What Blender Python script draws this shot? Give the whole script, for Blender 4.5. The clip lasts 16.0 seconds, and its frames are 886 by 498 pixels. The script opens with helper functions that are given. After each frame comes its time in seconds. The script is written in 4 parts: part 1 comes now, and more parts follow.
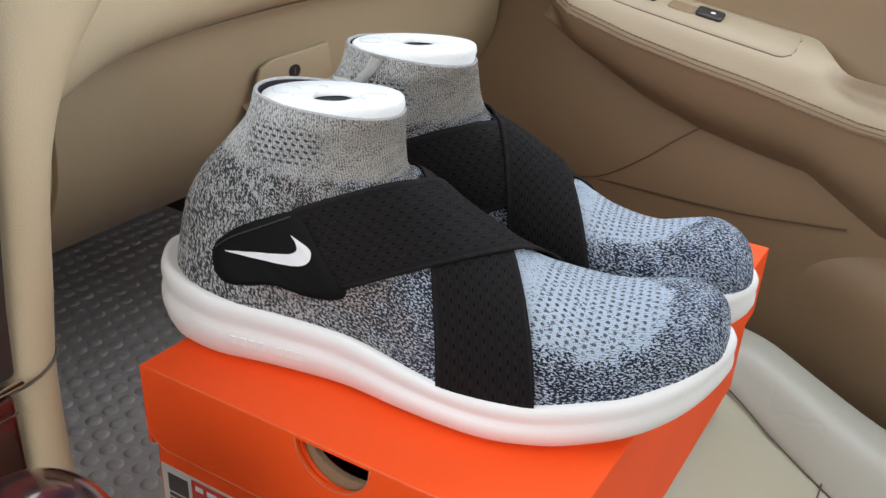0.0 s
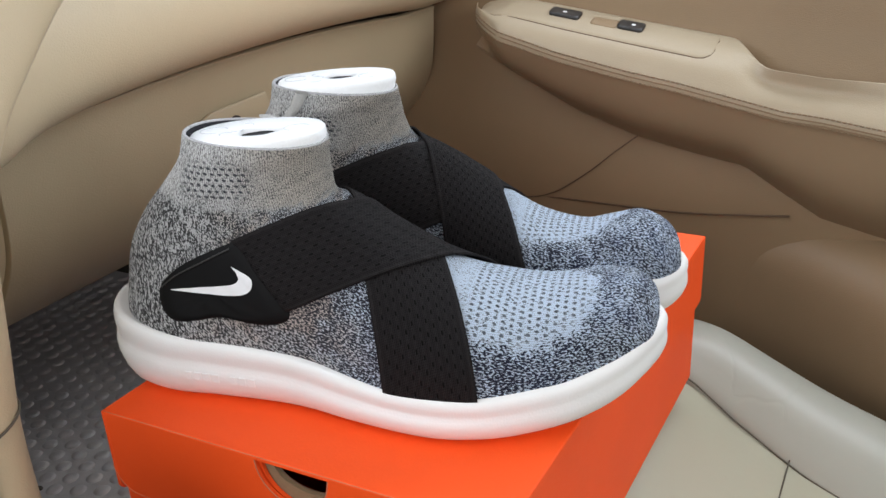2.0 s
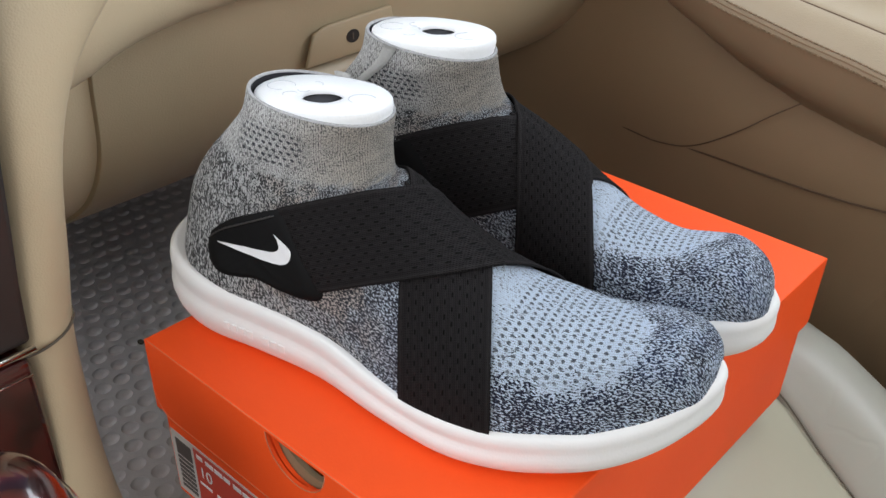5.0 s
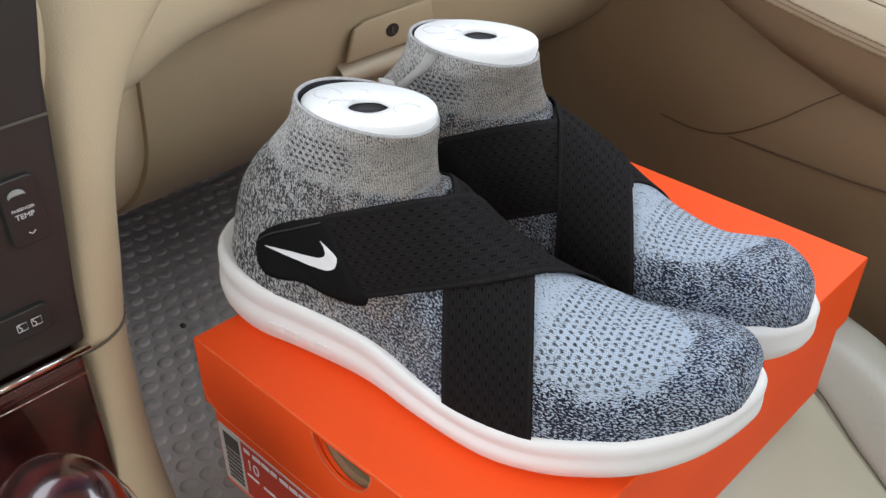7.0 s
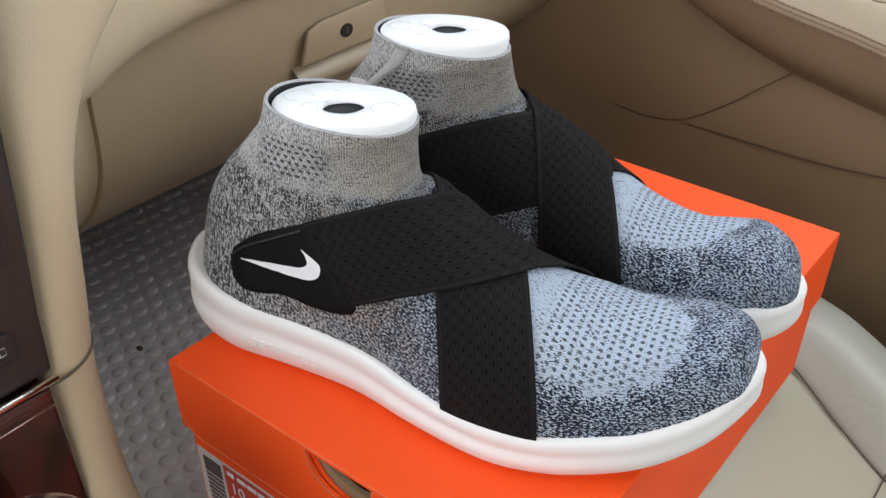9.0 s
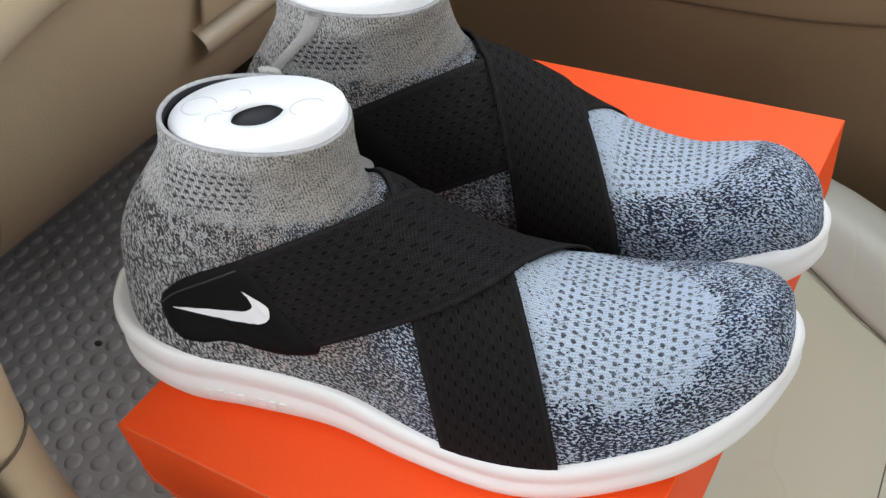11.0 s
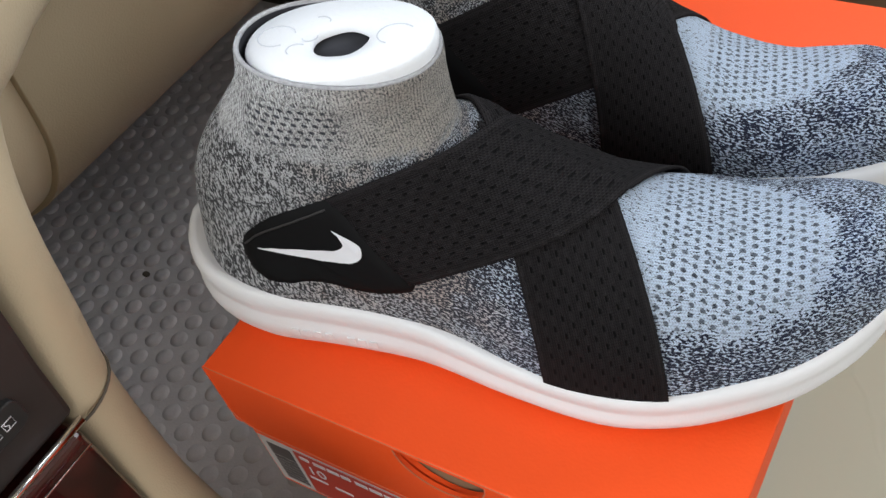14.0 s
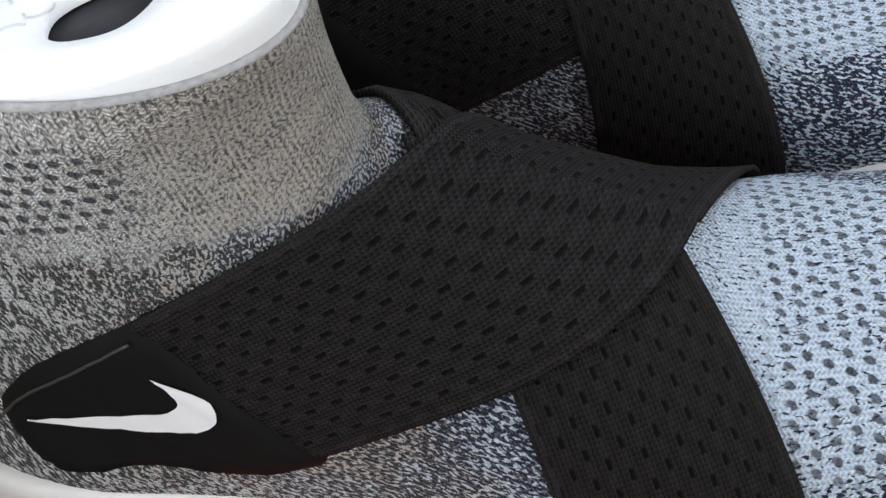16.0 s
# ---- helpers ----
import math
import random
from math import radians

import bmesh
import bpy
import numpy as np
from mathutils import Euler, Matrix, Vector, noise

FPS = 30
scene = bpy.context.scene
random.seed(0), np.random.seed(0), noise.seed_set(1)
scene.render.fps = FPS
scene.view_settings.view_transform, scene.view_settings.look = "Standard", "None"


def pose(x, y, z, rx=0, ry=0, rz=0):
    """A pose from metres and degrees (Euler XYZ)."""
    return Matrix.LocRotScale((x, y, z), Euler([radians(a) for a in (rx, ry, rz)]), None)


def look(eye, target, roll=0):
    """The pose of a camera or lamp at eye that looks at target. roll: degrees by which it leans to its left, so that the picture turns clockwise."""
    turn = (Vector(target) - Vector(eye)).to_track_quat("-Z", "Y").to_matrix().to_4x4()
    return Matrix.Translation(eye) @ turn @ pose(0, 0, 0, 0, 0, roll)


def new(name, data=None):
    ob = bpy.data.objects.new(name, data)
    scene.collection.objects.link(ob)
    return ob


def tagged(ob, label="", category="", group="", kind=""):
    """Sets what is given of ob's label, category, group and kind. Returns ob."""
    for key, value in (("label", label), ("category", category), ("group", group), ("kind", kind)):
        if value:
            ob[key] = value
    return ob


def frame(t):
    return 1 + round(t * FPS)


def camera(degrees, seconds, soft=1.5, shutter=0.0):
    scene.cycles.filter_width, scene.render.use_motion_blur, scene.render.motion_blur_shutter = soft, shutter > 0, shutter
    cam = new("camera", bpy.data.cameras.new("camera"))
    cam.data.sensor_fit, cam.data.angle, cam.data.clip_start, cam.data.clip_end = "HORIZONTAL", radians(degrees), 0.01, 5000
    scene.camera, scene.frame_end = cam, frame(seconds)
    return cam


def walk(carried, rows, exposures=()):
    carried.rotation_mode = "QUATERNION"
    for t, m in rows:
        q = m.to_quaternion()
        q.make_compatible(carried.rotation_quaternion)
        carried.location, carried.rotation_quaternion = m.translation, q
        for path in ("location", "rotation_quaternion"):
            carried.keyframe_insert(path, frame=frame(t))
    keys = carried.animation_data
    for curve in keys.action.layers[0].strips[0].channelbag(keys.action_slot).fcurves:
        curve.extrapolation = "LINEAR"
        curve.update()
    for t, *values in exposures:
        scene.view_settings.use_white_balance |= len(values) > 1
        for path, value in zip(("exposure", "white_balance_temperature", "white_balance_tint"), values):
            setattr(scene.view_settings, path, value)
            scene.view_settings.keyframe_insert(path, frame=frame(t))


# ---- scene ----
cam = camera(53.0, 16.0)
PATH = [
    (0, (0.332, -0.248, 0.696), (-0.578, 1.282, -0.214), 3.1),
    (0.5, (0.358, -0.275, 0.688), (-0.503, 1.317, -0.163), 1.4),
    (1, (0.366, -0.28, 0.686), (-0.508, 1.32, -0.137), -0.1),
    (1.5, (0.368, -0.28, 0.69), (-0.519, 1.327, -0.104), -1.0),
    (2, (0.369, -0.258, 0.688), (-0.538, 1.329, -0.124), -3.1),
    (2.5, (0.372, -0.251, 0.695), (-0.54, 1.336, -0.112), -4.0),
    (3, (0.371, -0.231, 0.701), (-0.557, 1.34, -0.117), -3.9),
    (3.5, (0.368, -0.212, 0.704), (-0.694, 1.227, -0.194), -3.6),
    (3.7, (0.368, -0.204, 0.703), (-0.75, 1.18, -0.209), -3.2),
    (5.8, (0.385, -0.169, 0.753), (-0.707, 1.068, -0.377), 2.8),
    (6, (0.385, -0.171, 0.754), (-0.714, 1.069, -0.366), 2.9),
    (6.5, (0.382, -0.174, 0.755), (-0.746, 1.024, -0.382), 1.4),
    (7, (0.372, -0.175, 0.754), (-0.772, 1.0, -0.39), 0.6),
    (7.5, (0.366, -0.175, 0.762), (-0.774, 1.001, -0.386), -0.2),
    (8, (0.352, -0.179, 0.75), (-0.706, 1.055, -0.415), 0.9),
    (8.2, (0.35, -0.183, 0.748), (-0.697, 1.077, -0.4), 1.2),
    (10.3, (0.332, -0.169, 0.744), (-0.687, 1.091, -0.427), -4.3),
    (10.5, (0.318, -0.149, 0.75), (-0.647, 1.073, -0.504), -5.3),
    (11, (0.292, -0.107, 0.748), (-0.594, 1.046, -0.625), -9.3),
    (11.5, (0.269, -0.063, 0.772), (-0.587, 0.958, -0.719), -17.1),
    (12, (0.272, -0.052, 0.791), (-0.594, 0.894, -0.743), -21.8),
    (12.5, (0.283, -0.071, 0.797), (-0.604, 0.875, -0.726), -21.2),
    (13, (0.286, -0.078, 0.797), (-0.598, 0.884, -0.717), -20.3),
    (13.5, (0.276, -0.09, 0.783), (-0.591, 0.881, -0.736), -18.1),
    (14, (0.255, -0.108, 0.748), (-0.596, 0.888, -0.763), -13.8),
    (14.5, (0.231, -0.074, 0.713), (-0.554, 1.012, -0.771), -12.9),
    (15, (0.204, -0.045, 0.681), (-0.556, 1.057, -0.805), -15.4),
    (15.5, (0.187, -0.016, 0.65), (-0.51, 1.091, -0.863), -15.0),
    (16, (0.183, -0.01, 0.642), (-0.525, 1.072, -0.883), -16.3),
]
walk(cam, [(t, look(eye, target, roll)) for t, eye, target, roll in PATH], exposures=[(0.0, 0.0), (0.5, -0.04), (1.5, 0.02), (3.5, 0.0), (6.0, -0.08), (8.0, -0.03), (10.5, -0.06), (11.5, -0.03), (12.0, -0.26), (13.0, -0.26), (14.5, -0.07), (16.0, -0.10)])

# ---- light ----
world = bpy.data.worlds.new("sky")
scene.world = world
world.use_nodes = True
wn = world.node_tree
sky = wn.nodes.new("ShaderNodeTexSky")
sky.sky_type, sky.sun_disc = "NISHITA", False
sky.sun_elevation, sky.sun_rotation = radians(48), radians(200)
wn.links.new(sky.outputs[0], wn.nodes["Background"].inputs[0])
wn.nodes["Background"].inputs[1].default_value = 0.10


def window_light(name, eye, target, sx, sy, watts, colour):
    """The sky's light in a window opening."""
    data = bpy.data.lights.new(name, "AREA")
    data.shape, data.size, data.size_y, data.energy, data.color = "RECTANGLE", sx, sy, watts, colour
    ob = new(name, data)
    ob.matrix_world = look(eye, target)
    return ob


window_light("windshield_light", (-0.42, -0.15, 1.06), (0.1, 0.1, 0.4), 1.2, 0.42, 9.3, (0.86, 0.93, 1.0))
window_light("driver_window_light", (0.35, -0.98, 0.92), (0.1, 0.2, 0.45), 0.85, 0.36, 5.8, (1.0, 0.97, 0.92))
window_light("passenger_window_light", (0.35, 0.72, 0.95), (0.2, 0.1, 0.42), 0.8, 0.34, 6.0, (0.86, 0.93, 1.0))
window_light("rear_window_light", (1.28, 0.0, 0.95), (0.2, 0.1, 0.45), 1.1, 0.4, 9.5, (0.95, 0.97, 1.0))


# ---- materials ----
class Nodes:
    """Short hand for a node material."""

    def __init__(self, name):
        self.mat = bpy.data.materials.new(name)
        self.mat.use_nodes = True
        self.t = self.mat.node_tree
        self.bsdf = self.t.nodes["Principled BSDF"]

    def put(self, socket, value):
        if hasattr(value, "links"):
            self.t.links.new(value, socket)
        elif value is not None:
            socket.default_value = value

    def n(self, kind, **inputs):
        node = self.t.nodes.new(kind)
        for key, value in inputs.items():
            self.put(node.inputs[key.replace("_", " ")], value)
        return node

    def m(self, op, a, b=None, c=None, clamp=False):
        node = self.t.nodes.new("ShaderNodeMath")
        node.operation, node.use_clamp = op, clamp
        for k, value in enumerate((a, b, c)):
            self.put(node.inputs[k], value)
        return node.outputs[0]

    def mix(self, f, a, b):
        node = self.t.nodes.new("ShaderNodeMix")
        node.data_type = "RGBA"
        self.put(node.inputs[0], f)
        self.put(node.inputs[6], a if hasattr(a, "links") else (*a, 1))
        self.put(node.inputs[7], b if hasattr(b, "links") else (*b, 1))
        return node.outputs[2]

    def step(self, x, lo, hi):
        node = self.t.nodes.new("ShaderNodeMapRange")
        node.interpolation_type = "SMOOTHSTEP"
        self.put(node.inputs[0], x)
        self.put(node.inputs[1], lo)
        self.put(node.inputs[2], hi)
        return node.outputs[0]

    def coord(self, which):
        return self.n("ShaderNodeTexCoord").outputs[which]

    def scaled(self, vec, scale):
        node = self.t.nodes.new("ShaderNodeMapping")
        self.put(node.inputs[0], vec)
        node.inputs[3].default_value = scale
        return node.outputs[0]

    def noise(self, vec, scale, detail=2.0, rough=0.5):
        node = self.n("ShaderNodeTexNoise", Scale=scale, Detail=detail, Roughness=rough)
        self.put(node.inputs["Vector"], vec)
        return node.outputs[0]

    def split(self, vec):
        node = self.n("ShaderNodeSeparateXYZ")
        self.put(node.inputs[0], vec)
        return node.outputs

    def bump(self, height, distance, strength=1.0):
        node = self.n("ShaderNodeBump", Strength=strength, Distance=distance)
        self.put(node.inputs["Height"], height)
        self.put(self.bsdf.inputs["Normal"], node.outputs[0])

    def set(self, **inputs):
        for key, value in inputs.items():
            if isinstance(value, tuple) and len(value) == 3:
                value = (*value, 1)
            self.put(self.bsdf.inputs[key.replace("_", " ")], value)
        return self.mat


def plain(name, colour, rough=0.5, metal=0.0, vary=0.12, scale=30.0, bump=0.0, coat=0.0):
    k = Nodes(name)
    co = k.coord("Object")
    big, fine = k.noise(co, scale * 0.25, 3), k.noise(co, scale * 8, 3)
    f = k.m("ADD", k.m("MULTIPLY", big, 0.6), k.m("MULTIPLY", fine, 0.4))
    lo = tuple(c * (1 - vary) for c in colour)
    hi = tuple(min(1, c * (1 + vary)) for c in colour)
    if bump:
        k.bump(fine, bump)
    return k.set(Base_Color=k.mix(f, lo, hi), Metallic=metal, Coat_Weight=coat, Coat_Roughness=0.05,
                 Roughness=k.m("MULTIPLY_ADD", big, 0.12, rough - 0.06))


def leather(name, colour, rough=0.5, grain=900.0):
    """Grained vinyl or leather: small pebbles, faint wear."""
    k = Nodes(name)
    co = k.coord("Object")
    vor = k.n("ShaderNodeTexVoronoi", Scale=grain)
    k.put(vor.inputs["Vector"], co)
    big = k.noise(co, 7.0, 4)
    mid = k.noise(co, 60.0, 3)
    f = k.m("ADD", k.m("MULTIPLY", big, 0.7), k.m("MULTIPLY", mid, 0.3))
    k.bump(k.m("ADD", vor.outputs[0], k.m("MULTIPLY", mid, 0.6)), 0.0004, 0.35)
    return k.set(Base_Color=k.mix(f, tuple(c * 0.88 for c in colour), tuple(c * 1.1 for c in colour)),
                 Roughness=k.m("MULTIPLY_ADD", mid, 0.15, rough - 0.07), Specular_IOR_Level=0.4)


def creased_leather(name, colour):
    """Old seat leather: long fine creases, sheen."""
    k = Nodes(name)
    co = k.coord("Object")
    warp = k.n("ShaderNodeTexNoise", Scale=9.0, Detail=3.0)
    k.put(warp.inputs["Vector"], co)
    bent = k.n("ShaderNodeVectorMath")
    bent.operation = "MULTIPLY_ADD"
    k.put(bent.inputs[0], warp.outputs[1])
    bent.inputs[1].default_value = (0.10, 0.10, 0.10)
    k.put(bent.inputs[2], co)
    vor = k.n("ShaderNodeTexVoronoi", Scale=6.5)
    vor.feature = "DISTANCE_TO_EDGE"
    k.put(vor.inputs["Vector"], k.scaled(bent.outputs[0], (1.6, 0.7, 1.0)))
    crease = k.step(vor.outputs[0], 0.0, 0.022)
    patchy = k.step(k.noise(co, 14.0, 3), 0.40, 0.50)
    crease = k.m("MAXIMUM", crease, patchy)
    fine = k.noise(co, 220.0, 4)
    big = k.noise(co, 5.0, 3)
    base = k.mix(big, tuple(c * 0.9 for c in colour), tuple(c * 1.08 for c in colour))
    k.bump(k.m("ADD", k.m("MULTIPLY", crease, 0.7), k.m("MULTIPLY", fine, 0.25)), 0.0007, 0.28)
    return k.set(Base_Color=k.mix(crease, tuple(c * 0.95 for c in colour), base),
                 Roughness=k.m("MULTIPLY_ADD", fine, 0.2, 0.3), Specular_IOR_Level=0.5)


def knit():
    """Two-yarn knit: fine collar, mottled body, light vamp with eyelets. Object space: u along the shoe, v across, z up."""
    k = Nodes("flecked_knit")
    u, v, z = k.split(k.coord("Object"))
    uv = k.coord("UV")
    a, g, _ = k.split(uv)
    wob = k.noise(uv, 120.0, 2)
    edge = k.m("MULTIPLY_ADD", wob, 0.012, -0.006)
    # zones
    collar = k.step(k.m("ADD", k.m("ADD", z, edge), k.m("MULTIPLY", k.m("ABSOLUTE", k.m("SUBTRACT", u, 0.095)), -0.12)), 0.104, 0.110)
    du = k.m("DIVIDE", k.m("SUBTRACT", u, 0.208), 0.065)
    dv = k.m("DIVIDE", k.m("ADD", v, 0.006), 0.0395)
    rr = k.m("ADD", k.m("MULTIPLY", du, du), k.m("MULTIPLY", dv, dv))
    vamp = k.m("SUBTRACT", 1.0, k.step(k.m("ADD", rr, k.m("MULTIPLY", edge, 50.0)), 0.82, 1.12))
    vamp = k.m("MULTIPLY", vamp, k.step(u, 0.15, 0.17))
    toe = k.step(u, 0.225, 0.285)
    # yarn flecks, in herringbone columns
    skew = k.m("MULTIPLY_ADD", k.m("PINGPONG", g, 0.0012), 0.8, a)
    comb = k.n("ShaderNodeCombineXYZ")
    k.put(comb.inputs[0], skew)
    k.put(comb.inputs[1], g)
    vee = comb.outputs[0]
    yarn = k.noise(k.scaled(vee, (640.0, 1220.0, 1.0)), 1.0, 2, 0.5)
    fleck = k.m("MULTIPLY_ADD", k.m("SUBTRACT", yarn, 0.5), 3.9, 0.5)
    streak = k.noise(k.scaled(vee, (430.0, 980.0, 1.0)), 1.0, 2, 0.6)
    ribs_u = k.noise(k.scaled(k.coord("Object"), (820.0, 500.0, 210.0)), 1.0, 2, 0.5)
    rear = k.m("SUBTRACT", 1.0, k.step(u, 0.06, 0.13))
    streak = k.m("ADD", streak, k.m("MULTIPLY", rear, k.m("SUBTRACT", k.m("MULTIPLY_ADD", ribs_u, 1.5, -0.25), streak)))
    patch = k.noise(uv, 85.0, 3, 0.6)
    mott = k.m("ADD", k.m("ADD", k.m("MULTIPLY", streak, 0.85), k.m("MULTIPLY", fleck, 0.55)), k.m("MULTIPLY", patch, 0.50))
    level = k.m("MULTIPLY_ADD", toe, -0.06, 1.045)
    heel = k.m("MULTIPLY", k.m("SUBTRACT", 1.0, k.step(u, 0.10, 0.16)), k.m("SUBTRACT", 1.0, collar))
    level = k.m("MULTIPLY_ADD", heel, -0.05, level)
    level = k.m("MULTIPLY_ADD", collar, -0.13, level)
    level = k.m("MULTIPLY_ADD", vamp, -0.35, level)
    light = k.step(mott, k.m("SUBTRACT", level, 0.045), k.m("ADD", level, 0.045))
    # knit courses
    rows = k.m("SINE", k.m("MULTIPLY", g, 5236.0))
    loops = k.m("SINE", k.m("MULTIPLY", skew, 5600.0))
    weave = k.m("MULTIPLY_ADD", k.m("ADD", rows, loops), 0.25, 0.5)
    rib = k.m("SINE", k.m("MULTIPLY_ADD", yarn, 9.0, k.m("MULTIPLY", g, 6.2832 / 0.00135)))
    twist = k.noise(k.scaled(vee, (620.0, 1250.0, 1.0)), 1.0, 2, 0.6)
    ribbed = k.m("ADD", k.m("MULTIPLY", rib, 0.07), k.m("MULTIPLY_ADD", twist, 1.5, k.m("MULTIPLY", patch, 0.35)))
    ribbed = k.step(ribbed, 0.64, 1.08)
    light = k.m("ADD", light, k.m("MULTIPLY", collar, k.m("SUBTRACT", ribbed, light)))
    light = k.m("MULTIPLY", light, k.m("MULTIPLY_ADD", weave, 0.60, 0.58))
    # eyelets, staggered
    col = k.m("DIVIDE", k.m("MULTIPLY_ADD", streak, 0.0014, a), 0.0043)
    half = k.m("MULTIPLY", k.m("MODULO", k.m("FLOOR", col), 2.0), 0.5)
    fx = k.m("SUBTRACT", k.m("FRACT", col), 0.5)
    fy = k.m("SUBTRACT", k.m("FRACT", k.m("ADD", k.m("DIVIDE", k.m("MULTIPLY_ADD", yarn, 0.0012, g), 0.0037), half)), 0.5)
    hole = k.m("SQRT", k.m("ADD", k.m("POWER", k.m("MULTIPLY_ADD", fy, 0.3, k.m("MULTIPLY", fx, 1.05)), 2.0), k.m("POWER", fy, 2.0)))
    hole = k.m("SUBTRACT", 1.0, k.step(k.m("ADD", hole, k.m("MULTIPLY_ADD", yarn, 0.36, -0.18)), 0.21, 0.30))
    # the collar's perforated patch
    prow = k.m("DIVIDE", z, 0.0029)
    phalf = k.m("MULTIPLY", k.m("MODULO", k.m("FLOOR", prow), 2.0), 0.5)
    px = k.m("SUBTRACT", k.m("FRACT", k.m("ADD", k.m("DIVIDE", u, 0.0042), phalf)), 0.5)
    py = k.m("SUBTRACT", k.m("FRACT", prow), 0.5)
    pore = k.m("SQRT", k.m("ADD", k.m("POWER", k.m("MULTIPLY_ADD", py, 0.35, px), 2.0), k.m("POWER", k.m("MULTIPLY", py, 1.1), 2.0)))
    pore = k.m("SUBTRACT", 1.0, k.step(k.m("ADD", pore, k.m("MULTIPLY_ADD", streak, 0.16, -0.08)), 0.22, 0.32))
    pu = k.m("DIVIDE", k.m("SUBTRACT", u, 0.081), 0.0225)
    pz = k.m("DIVIDE", k.m("SUBTRACT", z, 0.1225), 0.0110)
    pat = k.m("SUBTRACT", 1.0, k.step(k.m("ADD", k.m("POWER", k.m("ABSOLUTE", pu), 3.0), k.m("MULTIPLY_ADD", yarn, 0.9, k.m("POWER", k.m("ABSOLUTE", pz), 3.0))), 0.75, 1.45))
    inner = k.m("SUBTRACT", 1.0, k.step(rr, 0.80, 1.0))
    inner = k.m("MULTIPLY", inner, k.step(u, 0.207, 0.213))
    hole = k.m("MAXIMUM", k.m("MULTIPLY", hole, k.m("MULTIPLY", inner, k.m("MULTIPLY_ADD", patch, 0.8, 0.45, clamp=True))), k.m("MULTIPLY", pore, pat))
    # colours
    warm = k.m("MULTIPLY", k.step(u, 0.19, 0.08), 1.0)
    pale = k.mix(warm, (0.68, 0.80, 0.96), (0.68, 0.695, 0.705))
    ink = k.mix(warm, (0.010, 0.014, 0.034), (0.034, 0.035, 0.038))
    blue = k.m("MULTIPLY", toe, k.step(k.noise(uv, 45.0, 3), 0.35, 0.7))
    pale = k.mix(k.m("MULTIPLY", blue, 0.35), pale, (0.55, 0.68, 0.92))
    ink = k.mix(blue, ink, (0.012, 0.026, 0.075))
    tan = k.m("MULTIPLY", k.step(k.noise(uv, 38.0, 3), 0.47, 0.60), k.m("MULTIPLY", k.step(u, 0.06, 0.10), k.m("SUBTRACT", 1.0, k.step(u, 0.14, 0.17))))
    pale = k.mix(k.m("MULTIPLY", tan, 0.7), pale, (0.66, 0.545, 0.45))
    # collar's pale yarn turns tan towards its front, for warm bounced light
    pale = k.mix(collar, pale, k.mix(k.step(u, 0.08, 0.125), (0.80, 0.81, 0.81), (0.74, 0.68, 0.60)))
    ink = k.mix(collar, ink, (0.065, 0.065, 0.066))
    base = k.mix(light, ink, pale)
    base = k.mix(k.m("MULTIPLY", hole, 0.94), base, (0.012, 0.018, 0.034))
    height = k.m("SUBTRACT", k.m("ADD", weave, k.m("MULTIPLY", light, 0.7)), k.m("MULTIPLY", hole, 4.0))
    k.bump(height, 0.0008, 1.0)
    return k.set(Base_Color=base, Roughness=0.9, Specular_IOR_Level=0.12, Sheen_Weight=0.15)


def webbing():
    """Black elastic strap: cords along it, rows of staggered slits between them, a plain corded selvedge. UV: metres along, and across from one edge (0) to the other (0.044)."""
    k = Nodes("black_webbing")
    uv = k.coord("UV")
    a, w, _ = k.split(uv)
    row = k.m("DIVIDE", w, 0.0034)
    half = k.m("MULTIPLY", k.m("MODULO", k.m("FLOOR", row), 2.0), 0.5)
    jit = k.noise(k.scaled(uv, (60.0, 294.0, 1.0)), 1.0, 1)
    fx = k.m("SUBTRACT", k.m("FRACT", k.m("ADD", k.m("ADD", k.m("DIVIDE", a, 0.0066), half), k.m("MULTIPLY", jit, 0.30))), 0.5)
    fy = k.m("SUBTRACT", k.m("FRACT", row), 0.5)
    rim = k.m("MULTIPLY", k.step(w, 0.0016, 0.0022), k.m("SUBTRACT", 1.0, k.step(w, 0.0418, 0.0424)))
    slit = k.m("MULTIPLY", k.m("SUBTRACT", 1.0, k.step(k.m("ABSOLUTE", fx), 0.13, 0.21)), k.m("SUBTRACT", 1.0, k.step(k.m("ABSOLUTE", fy), 0.08, 0.17)))
    slit = k.m("MULTIPLY", slit, rim)
    ribs = k.m("SINE", k.m("MULTIPLY", w, 6.2832 / 0.00085))
    cords = k.m("COSINE", k.m("MULTIPLY", w, 6.2832 / 0.0034))
    knots = k.m("SINE", k.m("MULTIPLY_ADD", a, 6.2832 / 0.0011, k.m("MULTIPLY", ribs, 1.4)))
    fuzz = k.noise(k.scaled(uv, (900.0, 1900.0, 1.0)), 1.0, 3)
    h = k.m("ADD", k.m("MULTIPLY_ADD", ribs, 0.45, k.m("MULTIPLY", knots, 0.40)), k.m("MULTIPLY_ADD", fuzz, 0.5, k.m("MULTIPLY", cords, -0.25)))
    h = k.m("ADD", h, k.m("MULTIPLY", k.m("SUBTRACT", 1.0, rim), 0.5))
    f = k.m("MULTIPLY_ADD", h, 0.30, 0.30, clamp=True)
    base = k.mix(f, (0.0026, 0.0022, 0.0022), (0.0375, 0.0335, 0.0350))
    base = k.mix(k.m("MULTIPLY", slit, 0.9), base, (0.0004, 0.0004, 0.0004))
    k.bump(k.m("SUBTRACT", h, k.m("MULTIPLY", slit, 3.0)), 0.0004, 1.0)
    return k.set(Base_Color=base, Roughness=0.8, Specular_IOR_Level=0.10)


